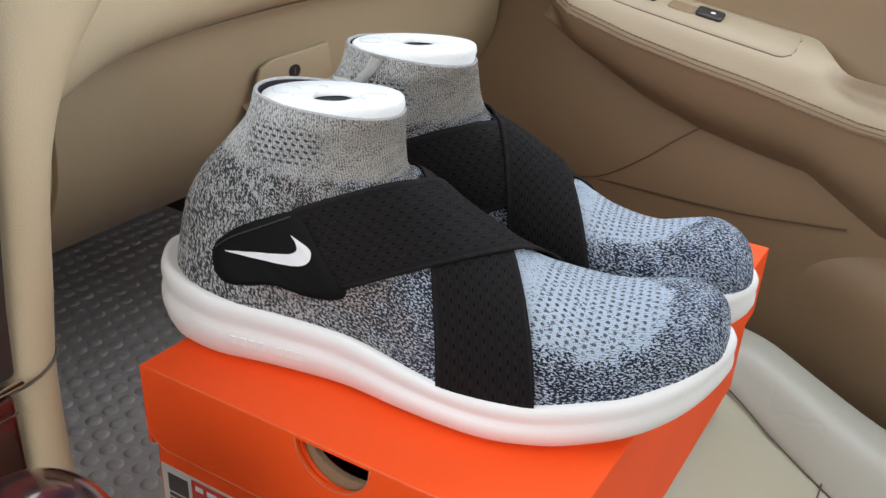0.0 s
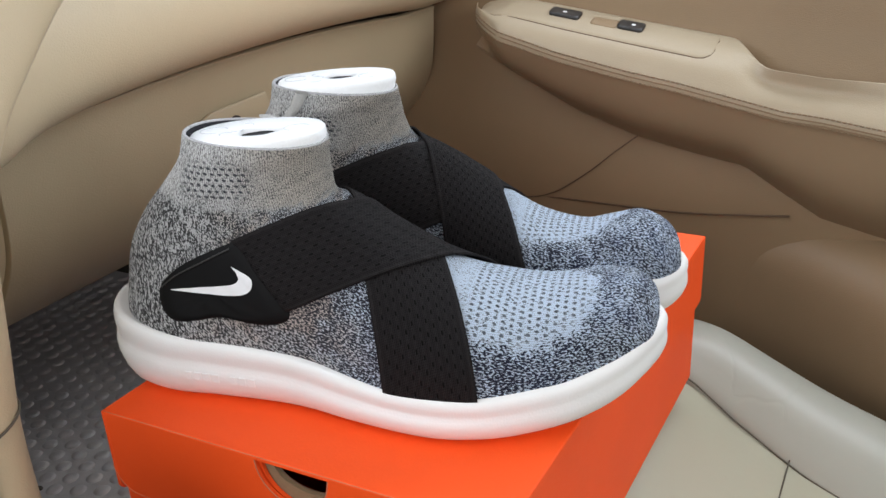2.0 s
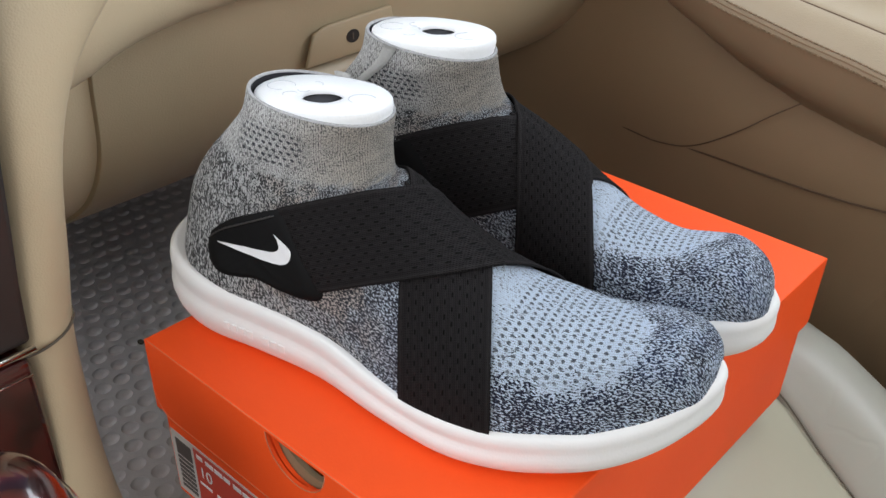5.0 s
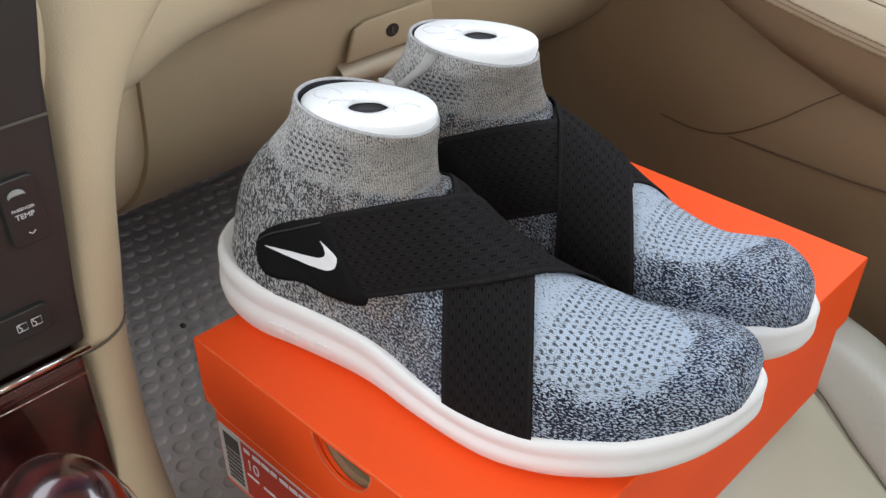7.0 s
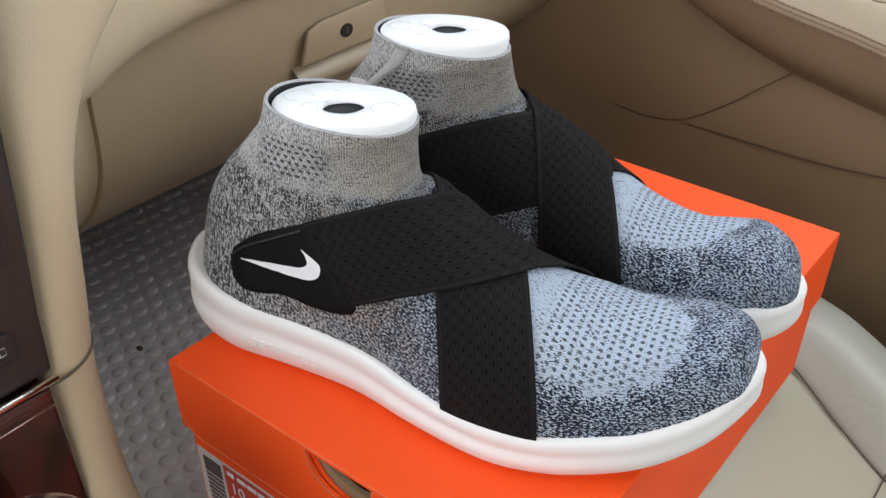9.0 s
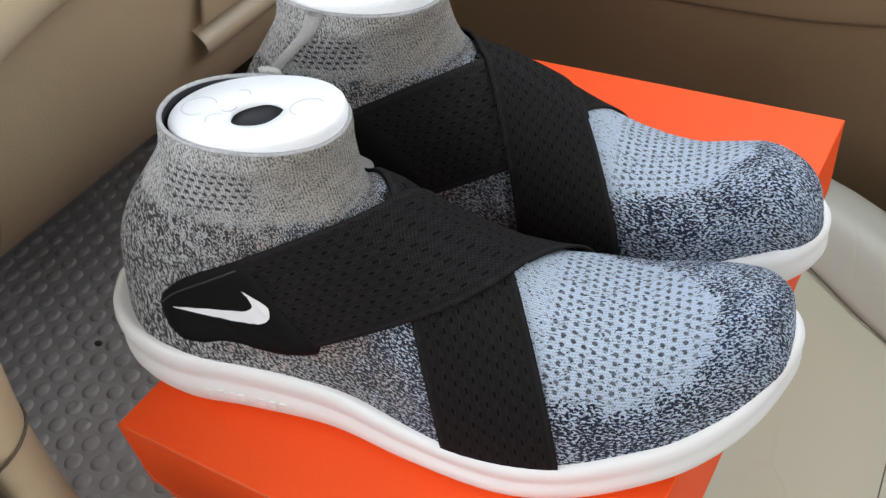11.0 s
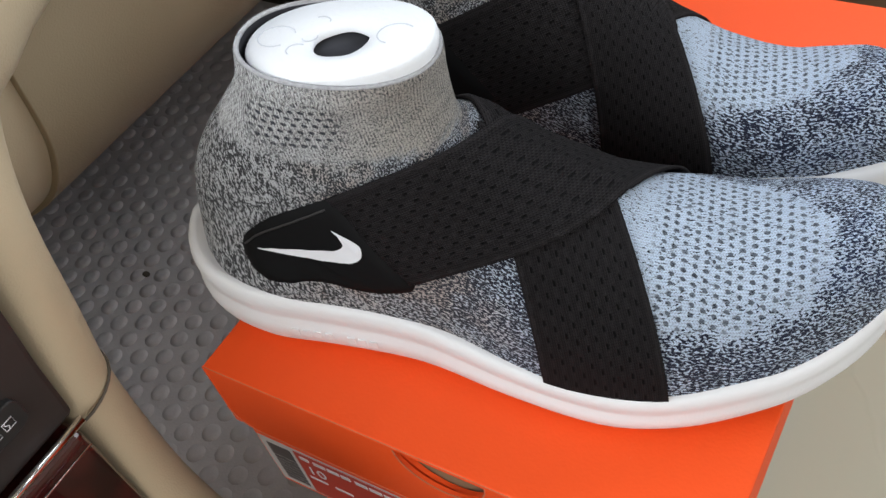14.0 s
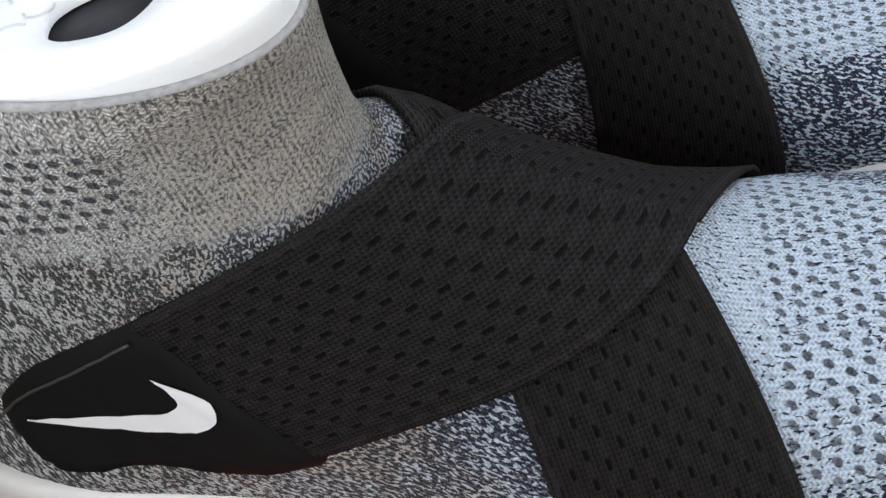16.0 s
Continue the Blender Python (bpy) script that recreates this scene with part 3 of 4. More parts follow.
def stud_shape(cx, cy, cz, start):
    """Points and faces of one low round stud."""
    pts = []
    for r, h in ((1.0, 0.0), (0.80, 0.0017), (0.45, 0.0026)):
        pts += [(cx + R * r * math.cos(2 * math.pi * q / SEG), cy + R * r * math.sin(2 * math.pi * q / SEG), cz + h) for q in range(SEG)]
    sides = [(start + ring * SEG + q, start + ring * SEG + (q + 1) % SEG, start + (ring + 1) * SEG + (q + 1) % SEG, start + (ring + 1) * SEG + q) for ring in (0, 1) for q in range(SEG)]
    return pts, sides + [tuple(start + 2 * SEG + q for q in range(SEG))]


def sheet_mesh(name, verts, faces, material):
    me = bpy.data.meshes.new(name)
    me.from_pydata(verts, [], faces)
    for p in me.polygons:
        p.use_smooth = True
    me.materials.append(material)
    return me


places = []
for i in range(37):
    for j in range(28):
        cx, cy = -0.79 + 0.0222 * i, -0.008 + 0.0200 * j + (0.010 if i % 2 else 0)
        if cy < 0.545 and cx < -0.01:
            places.append((cx, cy))
places.sort(key=lambda p: (p[0] + 0.30) ** 2 + 1.6 * (p[1] - 0.14) ** 2)
one = sheet_mesh("stud", *stud_shape(0, 0, 0, 0), MAT)
for cx, cy in places[:300]:
    ob = new("stud", one)
    ob.parent, ob.location = mat, (cx, cy, FLOOR + 0.0025)
verts, faces = [], []
for cx, cy in places[300:]:
    p, f = stud_shape(cx, cy, FLOOR + 0.0025, len(verts))
    verts, faces = verts + p, faces + f
rest = tagged(new("far_studs", sheet_mesh("far_studs", verts, faces, MAT)), kind="stuff")
rest.parent = mat
bm = bmesh.new()
bmesh.ops.create_icosphere(bm, subdivisions=2, radius=0.004)
for v in bm.verts:
    v.co = Vector((v.co.x * 1.1, v.co.y * 0.8, v.co.z * 0.5)) + Vector((-0.338, 0.156, FLOOR + 0.0045))
tagged(part("crumb", bm, SEAM), "small black crumb on the rubber mat", "crumb")

# ---- passenger door ----
door = thing("passenger_door", "tan vinyl passenger door panel with a padded armrest", "car door")
rows = []
for k in range(41):
    x = -0.32 + 1.3 * k / 40
    prof = [(0.615, 0.02), (0.608, 0.20), (0.606, 0.30), (0.604, 0.36), (0.612, 0.42), (0.622, 0.47), (0.630, 0.52), (0.634, 0.56), (0.648, 0.64), (0.672, 0.72), (0.74, 0.725)]
    rows.append([(x, p.x, p.y) for p in smooth_curve([(a, b, 0) for a, b in prof], 4)])
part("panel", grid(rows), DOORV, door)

ARM_LINE = [(-0.075, 0.535, 0.506), (-0.05, 0.532, 0.489), (-0.02, 0.525, 0.472), (0.05, 0.506, 0.438), (0.116, 0.493, 0.4165), (0.168, 0.4845, 0.406), (0.22, 0.474, 0.398), (0.26, 0.466, 0.374), (0.295, 0.463, 0.354), (0.35, 0.455, 0.342), (0.45, 0.445, 0.334), (0.60, 0.435, 0.327)]


def arm_profile(x):
    """The armrest's cross-section, from under it over its top to the door."""
    zs, zl = interp(x, [(a, b) for a, b, c in ARM_LINE]), interp(x, [(a, c) for a, b, c in ARM_LINE])
    open_ = min(1.0, max(0.0, (x + 0.068) / 0.055)) ** 0.5
    edge = 0.618 - 0.078 * open_
    zt = interp(x, [(-0.09, 0.538), (-0.055, 0.5475), (-0.02, 0.5485), (0.15, 0.5240), (0.2, 0.5170), (0.6, 0.48)])
    cup = min(1.0, max(0.0, (x - 0.197) / 0.050))
    cup = cup * cup * (3 - 2 * cup) * interp(x, [(0.24, 1.0), (0.29, 1.02), (0.35, 0.84), (0.5, 0.55)])
    zo = zt - 0.012 * cup - 0.010 * (1 - open_)
    yo = 0.607 - 0.052 * cup + 0.014 * (1 - open_)
    prof = [(0.605, zl - 0.004), (0.600, zl), (edge + 0.022, zl + 0.35 * (zs - zl)), (edge + 0.004, zs - 0.014), (edge, zs), (edge + 0.004, zs + 0.009), (edge + 0.016 * open_, zs + 0.6 * (zo - zs)),
            (0.5 * (edge + yo) + 0.008 * open_, zo - 0.004), (yo, zo), (yo + 0.008, zo - 0.003 - 0.016 * cup), (yo + 0.014, zo - 0.04 * cup - 0.004), (0.645, zo - 0.040 * cup - 0.006)]
    return [(x, p.x, p.y) for p in smooth_curve([(a, b, 0) for a, b in prof], 4)]


def arm_z(x, y):
    return interp(y, [(b, c) for a, b, c in arm_profile(x)[22:33]])


rows = [arm_profile(-0.066 + 0.64 * (k / 90) ** 1.3) for k in range(91)]
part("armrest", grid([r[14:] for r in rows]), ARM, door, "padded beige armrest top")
# below the seam the armrest takes the darker, browner colour
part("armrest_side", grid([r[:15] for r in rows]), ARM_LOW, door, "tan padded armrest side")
def arm_seam(x, drop):
    zs = interp(x, [(a, b) for a, b, c in ARM_LINE])
    open_ = min(1.0, max(0.0, (x + 0.068) / 0.055)) ** 0.5
    return Vector((x, 0.618 - 0.078 * open_ - 0.0004 + 0.05 * drop, zs + 0.003 - drop))


part("seam_groove", tube([arm_seam(-0.058 + 0.615 * k / 60, 0.0045) for k in range(61)], 0.0007, 6), STITCH, door, "tan seam between two rows of stitches")
for drop in (0.0, 0.009):
    stitches = bmesh.new()
    for k in range(132):
        x = -0.058 + 0.0046 * k
        mid, d = arm_seam(x, drop), (arm_seam(x + 0.002, drop) - arm_seam(x - 0.002, drop)).normalized()
        turn = d.to_track_quat("X", "Z").to_matrix().to_4x4()
        bmesh.ops.create_cube(stitches, size=1, matrix=Matrix.Translation(mid) @ turn @ Matrix.Diagonal((0.0036, 0.0012, 0.0011, 1)))
    part("stitching", stitches, STITCH, door, "row of tan stitches")


def on_arm(name, x0, x1, y0, y1, rise, material, parent, label="", r=0.003, tall=0.004):
    """A plate with rounded corners that follows the armrest's top."""
    cx, cy = 0.5 * (x0 + x1), 0.5 * (y0 + y1)
    line = []
    for sx, sy, a0 in ((x1 - r, y1 - r, 0), (x0 + r, y1 - r, 90), (x0 + r, y0 + r, 180), (x1 - r, y0 + r, 270)):
        line += [(sx + r * math.cos(radians(a0 + a)), sy + r * math.sin(radians(a0 + a))) for a in (0, 30, 60, 90)]
    dense = []
    for p, q in zip(line, line[1:] + line[:1]):
        n = max(1, int(math.hypot(q[0] - p[0], q[1] - p[1]) / 0.012))
        dense += [(p[0] + (q[0] - p[0]) * k / n, p[1] + (q[1] - p[1]) * k / n) for k in range(n)]
    rows = [[(x, y, arm_z(x, y) - 0.004) for x, y in dense]]
    for f, d in ((1.0, -0.0007), (0.985, 0.0), (0.8, 0.0), (0.5, 0.0), (0.2, 0.0), (0.03, 0.0)):
        ring = []
        for x, y in dense:
            a, b = cx + (x - cx) * f, cy + (y - cy) * f
            ring.append((a, b, arm_z(a, b) + rise + d))
        rows.append(ring)
    bm = grid(rows, closed=True, cap=True)
    bmesh.ops.recalc_face_normals(bm, faces=bm.faces)
    return part(name, bm, material, parent, label)


on_arm("plate_gap", -0.0350, 0.1922, 0.5585, 0.6050, 0.0004, CREASE, door, "dark gap round the switch plate", 0.014)
switches = on_arm("switch_plate", -0.034, 0.191, 0.5595, 0.6045, 0.0009, ARM, door, "smooth beige switch plate", 0.013)
for x0, x1 in ((0.026, 0.057), (0.096, 0.121)):
    on_arm("window_switch", x0, x1, 0.5765, 0.5920, 0.0035, BUTTON, switches, "black window switch")
    on_arm("switch_mark", x0 + 0.013, x0 + 0.017, 0.5825, 0.5855, 0.0038, WHITE_PRINT, switches, "white switch symbol", 0.001)
on_arm("switch_recess", 0.069, 0.0955, 0.5755, 0.5915, 0.0013, DOORV, switches, "tan recess beside the switch")

swoop = smooth_curve([(-0.14, 0.613, 0.336), (-0.06, 0.6045, 0.331), (-0.018, 0.602, 0.3305), (0.02, 0.602, 0.340), (0.06, 0.603, 0.368), (0.09, 0.603, 0.395), (0.116, 0.604, 0.4165)], 6)
# thin raised cord, dark for the crease's shade
part("panel_crease", tube(swoop, 0.0007, 6), CREASE, door, "dark curved crease line")
low = smooth_curve([(-0.10, 0.613, 0.330), (0.05, 0.603, 0.335), (0.16, 0.600, 0.338), (0.24, 0.600, 0.346), (0.268, 0.601, 0.349)], 6)
part("pocket_rim", tube(low, 0.0010, 6), CREASE, door, "dark rim of the map pocket")
rows = []
for k in range(31):
    x = -0.2 + 1.1 * k / 30
    far = min(1.0, max(0.0, (x - 0.20) / 0.20))
    far = far * far * (3 - 2 * far)
    prof = [(0.604, 0.332 + 0.006 * far), (0.592 - 0.02 * far, 0.325), (0.580 - 0.03 * far, 0.30), (0.578 - 0.035 * far, 0.26), (0.575 - 0.03 * far, 0.18), (0.58, 0.06)]
    dent = 1.0 - far
    rows.append([(x, p.x + 0.034 * dent, p.y) for p in smooth_curve([(a, b, 0) for a, b in prof], 3)])
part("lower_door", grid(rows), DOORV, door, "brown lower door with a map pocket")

# ---- passenger seat ----
seat = thing("passenger_seat", "creased grey-beige leather passenger seat", "car seat")


def seat_z(x):
    return interp(x, [(0.02, 0.15), (0.035, 0.25), (0.05, 0.285), (0.075, 0.300), (0.10, 0.3035), (0.19, 0.3010), (0.235, 0.285), (0.27, 0.266), (0.33, 0.243), (0.45, 0.21), (0.7, 0.16), (0.95, 0.13)])


rows = []
for i in range(49):
    x = 0.02 + 0.93 * i / 48
    rows.append([(x, -0.06 + 0.435 * j / 24, seat_z(x) - 0.006 * (abs(j - 12) / 12) ** 6) for j in range(25)])
part("cushion", grid(rows), SEATL, seat)
def bolster_y(x):
    return 0.333 + 0.056 / (1.0 + math.exp((x - 0.285) / 0.038))


rows = []
for i in range(94):
    x = 0.02 + 0.93 * i / 93
    z0 = sum(seat_z(x + d) for d in (-0.02, -0.01, 0.0, 0.01, 0.02)) / 5 - 0.003
    y0 = bolster_y(x)
    up = 1.55 / (1.0 + math.exp((0.205 - x) / 0.022)) - 0.45
    wide = 1.0 + 0.30 / (1.0 + math.exp((0.285 - x) / 0.028))
    prof = [(-0.004, z0 - 0.03), (0.0, z0 - 0.001), (0.012, z0 + 0.013 * up), (0.035, z0 + 0.028 * up), (0.062, z0 + 0.031 * up - 0.004), (0.088, z0 + 0.018 * up - 0.010), (0.104, z0 - 0.02), (0.110, z0 - 0.08), (0.105, 0.06)]
    rows.append([(x, p.x, p.y) for p in smooth_curve([(y0 + a * wide, b, 0) for a, b in prof], 3)])
part("bolster", grid(rows), SEATB, seat, "raised grey leather side bolster")
line = [(x, bolster_y(x) - 0.001, seat_z(x) - 0.002) for x in [0.03 + 0.009 * k for k in range(99)]]
part("bolster_seam", tube(line, 0.0007, 6), SEAM, seat, "dark seam")
line = [(0.318 + 0.02 * (k / 10) ** 2, 0.352 - 0.037 * k, seat_z(0.318 + 0.02 * (k / 10) ** 2) - 0.0003) for k in range(11)]
part("cross_seam", tube(line, 0.0006, 6), SEAM, seat, "dark cross seam")
part("seat_base", box_mesh(0.08, -0.05, FLOOR, 0.9, 0.46, 0.16), CARPET, seat, "dark seat base", smooth=False)
rows = [[(0.80 + 0.25 * k / 8 + 0.02 * math.sin(k), -0.06 + 0.54 * j / 12, 0.14 + 0.72 * k / 8) for j in range(13)] for k in range(9)]
part("seat_back", grid(rows), SEATL, seat)

# ---- shoe box ----
BOX_H = 0.119
CORNERS = [(0.002, 0.002), (0.239, 0.010), (0.241, 0.355), (0.003, 0.349)]  # the lid's top, slightly askew
shoebox = thing("shoe_box", "closed orange cardboard shoe box standing on the leather seat", "box")


def quad_box(corners, z0, z1, inset=0.0):
    c = Vector((sum(p[0] for p in corners) / 4, sum(p[1] for p in corners) / 4))
    pts = [Vector(p) + (c - Vector(p)).normalized() * inset * 1.4 for p in corners]
    bm = bmesh.new()
    lo = [bm.verts.new((p.x, p.y, z0)) for p in pts]
    hi = [bm.verts.new((p.x, p.y, z1)) for p in pts]
    bm.faces.new(hi)
    bm.faces.new(list(reversed(lo)))
    for i in range(4):
        j = (i + 1) % 4
        bm.faces.new((lo[i], lo[j], hi[j], hi[i]))
    bmesh.ops.recalc_face_normals(bm, faces=bm.faces)
    return bm


def wall_plate(p, q, outline, thick):
    """A card wall over the line from p to q; outline in metres along it and up from the lid's top. It is thick inwards."""
    d = Vector((q[0] - p[0], q[1] - p[1], 0)).normalized()
    m = Matrix(((d.x, -d.y, 0, p[0]), (d.y, d.x, 0, p[1]), (0, 0, 1, TOP), (0, 0, 0, 1)))
    return prism(outline, thick, m)


def length(p, q):
    return math.hypot(q[0] - p[0], q[1] - p[1])


def with_notch(L, top, bottom, x0, x1, deep, r):
    """A wall's outline with rounded lower corners and a thumb notch in its upper edge."""
    pts = [(0, top)]
    pts += [(r - r * math.cos(radians(a)), bottom + r - r * math.sin(radians(a))) for a in range(0, 91, 15)]
    pts += [(L - r + r * math.sin(radians(a)), bottom + r - r * math.cos(radians(a))) for a in range(0, 91, 15)]
    pts += [(L, top)]
    if deep:
        c, h = 0.5 * (x0 + x1), 0.5 * (x1 - x0)
        pts += [(c + h * math.cos(radians(a)), top - deep * math.sin(radians(a))) for a in range(0, 181, 12)]
    return pts


T = 0.0022
FL, FR, BR_, BL_ = CORNERS
def lid_top_mesh():
    """The lid's top with a rounded folded edge."""
    cx, cy = sum(p[0] for p in CORNERS) / 4, sum(p[1] for p in CORNERS) / 4
    rows = []
    for inset, dz in [(0.0, -T), (0.0, -0.0011)] + [(0.0011 * (1 - math.cos(radians(a))), -0.0011 * (1 - math.sin(radians(a)))) for a in (22, 45, 68, 90)]:
        rows.append([(x + (inset if x < cx else -inset), y + (inset if y < cy else -inset), TOP + dz) for x, y in CORNERS])
    bm = grid(rows, closed=True, cap=True)
    bmesh.ops.recalc_face_normals(bm, faces=bm.faces)
    return bm


lid = part("lid_top", lid_top_mesh(), ORANGE, shoebox, smooth=False)
FLAP = with_notch(length(FL, FR), -T, -0.052, 0.103, 0.146, 0.022, 0.016)
part("lid_front", wall_plate(FL, FR, FLAP, T), ORANGE, shoebox, "front flap with a half-round thumb notch", smooth=False)
part("lid_side", wall_plate(FR, BR_, with_notch(length(FR, BR_), -T, -0.053, 0, 0, 0, 0.004), T), ORANGE, shoebox, smooth=False)
part("lid_back", wall_plate(BR_, BL_, with_notch(length(BR_, BL_), -T, -0.052, 0, 0, 0, 0.016), T), ORANGE, shoebox, smooth=False)
part("lid_side", wall_plate(BL_, FL, with_notch(length(BL_, FL), -T, -0.053, 0, 0, 0, 0.004), T), ORANGE, shoebox, smooth=False)
along = Vector((FR[0] - FL[0], FR[1] - FL[1], 0)).normalized()
for piece in (FLAP[1:15], FLAP[16:]):
    part("raw_edge", tube([Vector((FL[0], FL[1], TOP + b)) + along * a for a, b in piece], 0.00035, 5), RAW_EDGE, lid, "worn pale card edge")
part("raw_edge", tube([Vector((FL[0], FL[1] + 0.0003, TOP - 0.0003)) + along * (0.001 + 0.235 * q / 30) for q in range(31)], 0.00025, 5), RAW_EDGE, lid, "worn pale fold")
cx, cy = sum(p[0] for p in CORNERS) / 4, sum(p[1] for p in CORNERS) / 4
inner = [(p[0] + (0.0032 if p[0] < cx else -0.0032), p[1] + (0.0032 if p[1] < cy else -0.0032)) for p in CORNERS]
iFL, iFR, iBR, iBL = inner
body = part("body_front", wall_plate(iFL, iFR, with_notch(length(iFL, iFR), -0.0035, -BOX_H, 0.101, 0.145, 0.0222, 0.001), T), ORANGE, shoebox, "front wall with a label", smooth=False)
part("body_side", wall_plate(iFR, iBR, with_notch(length(iFR, iBR), -0.0035, -BOX_H, 0, 0, 0, 0.001), T), ORANGE, shoebox, smooth=False)
part("body_back", wall_plate(iBR, iBL, with_notch(length(iBR, iBL), -0.0035, -BOX_H, 0, 0, 0, 0.001), T), ORANGE, shoebox, smooth=False)
part("body_side", wall_plate(iBL, iFL, with_notch(length(iBL, iFL), -0.0035, -BOX_H, 0, 0, 0, 0.001), T), ORANGE, shoebox, smooth=False)
part("body_base", quad_box(inner, TOP - BOX_H, TOP - BOX_H + T, 0.003), ORANGE, shoebox, smooth=False)
kraft = [(a + 0.0035 * (1 if i in (0, 3) else -1), b + 0.0028) for i, (a, b) in enumerate(inner)]
part("inner_flap", wall_plate(kraft[0], kraft[1], with_notch(length(kraft[0], kraft[1]), -0.004, -0.09, 0.102, 0.146, 0.0150, 0.001), 0.003), KRAFT, shoebox, "brown unprinted inner flap", smooth=False)

FRONT_D = Vector((FR[0] - FL[0], FR[1] - FL[1], 0)).normalized()
FRONT = Matrix(((FRONT_D.x, -FRONT_D.y, 0, iFL[0]), (FRONT_D.y, FRONT_D.x, 0, iFL[1]), (0, 0, 1, TOP), (0, 0, 0, 1)))


def on_front(name, x0, z0, x1, z1, material, parent, out=0.0003, label=""):
    return part(name, prism([(x0, z0), (x1, z0), (x1, z1), (x0, z1)], 0.0003, FRONT @ Matrix.Translation((0, -out, 0))), material, parent, label, smooth=False)


tag = on_front("label", 0.001, -0.116, 0.110, -0.0655, LABEL, shoebox, 0.0003, "printed size label in grey and red")
on_front("red_field", 0.0235, -0.114, 0.108, -0.0672, LABEL_RED, tag, 0.0006, "red printed field")
on_front("dark_block", 0.0055, -0.083, 0.0205, -0.0705, LABEL_DARK, tag, 0.0006, "dark printed block")
for k in range(7):
    on_front("printed_bar", 0.0055, -0.0870 - 0.0040 * k, 0.0205, -0.0845 - 0.0040 * k, LABEL_DARK, tag, 0.0006)
for k in range(9):
    on_front("printed_bar", 0.0265 + 0.0085 * k, -0.0735, 0.0265 + 0.0085 * k + (0.0072 if k % 3 else 0.0055), -0.0703, WHITE_PRINT, tag, 0.0009, "row of small print")
lettering("10", 0.0125, FRONT @ Matrix.Translation((0.034, -0.0011, -0.083)) @ pose(0, 0, 0, 90), WHITE_PRINT, tag, "size_number")
for k in range(4):
    on_front("printed_bar", 0.0265 + 0.016 * k, -0.0945, 0.0265 + 0.016 * k + 0.011, -0.0925, WHITE_PRINT, tag, 0.0009)
tick = [(0.0, 0.012), (0.004, 0.003), (0.010, 0.0), (0.020, 0.004), (0.040, 0.016), (0.018, 0.0085), (0.010, 0.0065), (0.005, 0.009)]
part("printed_mark", prism([(0.183 + a, -0.044 + b) for a, b in tick], 0.0003, Matrix(((FRONT_D.x, -FRONT_D.y, 0, FL[0]), (FRONT_D.y, FRONT_D.x, 0, FL[1] - 0.0004), (0, 0, 1, TOP), (0, 0, 0, 1)))), WHITE_PRINT, shoebox, "plain white curved mark", smooth=False)

# ---- shoes ----
OUTLINE = [(-0.001, -0.004), (0.006, -0.021), (0.02, -0.0335), (0.044, -0.0408), (0.075, -0.0415), (0.116, -0.0445), (0.155, -0.0545), (0.194, -0.0618), (0.222, -0.0590), (0.247, -0.0505),
           (0.2705, -0.0385), (0.290, -0.021), (0.3035, 0.001), (0.308, 0.0165), (0.304, 0.0315), (0.289, 0.0430), (0.262, 0.0500), (0.225, 0.0500), (0.185, 0.041), (0.145, 0.030), (0.11, 0.0250),
           (0.075, 0.030), (0.045, 0.035), (0.02, 0.033), (0.006, 0.021), (-0.001, 0.006)]
CURVE = [Vector((p.x, p.y)) for p in smooth_curve([(a, b, 0) for a, b in OUTLINE], 5, closed=True)]


def sole_bottom(u):
    return 0.0025 + 0.013 * max(0.0, (u - 0.225) / 0.08) ** 2 + 0.010 * max(0.0, (0.022 - u) / 0.022) ** 2


def sole_top(u):
    return interp(u, [(0.0, 0.049), (0.02, 0.0465), (0.05, 0.042), (0.08, 0.0395), (0.12, 0.0370), (0.145, 0.0335), (0.17, 0.0300), (0.22, 0.0295), (0.26, 0.033), (0.29, 0.0395), (0.3105, 0.045)])


def sole_mesh(k):
    n = len(CURVE)
    rings = [(0.020, 0.0), (0.012, 0.0), (0.0075, 0.05), (0.0040, 0.14), (0.0015, 0.27), (0.0, 0.42), (0.0, 0.50), (0.0006, 0.57), (0.0016, 0.63), (0.0017, 0.69), (0.0010, 0.76), (0.0010, 0.86), (0.0018, 0.95), (0.0036, 1.0), (0.0062, 0.985), (0.014, 0.9)]
    rows = []
    for inset, f in rings:
        row = []
        for i, p in enumerate(CURVE):
            d = (CURVE[(i + 1) % n] - CURVE[i - 1]).normalized()
            soft = interp(p.x, [(0.19, 1.0), (0.26, 0.35)])
            q = p + Vector((-d.y, d.x)) * (inset * soft if 0.5 < f < 0.9 else inset)
            b, t = sole_bottom(p.x), sole_top(p.x)
            slim = k["slim"] * interp(p.x, [(0.12, 0.0), (0.18, 0.9), (0.25, 1.0), (0.285, 0.7), (0.308, 0.2)]) * interp(p.y, [(-0.03, 1.0), (0.0, 0.0)])
            row.append((q.x, q.y + slim, b + (t - b) * f))
        rows.append(row)
    bm = grid(rows, closed=True, cap=True)
    bmesh.ops.recalc_face_normals(bm, faces=bm.faces)
    return bm


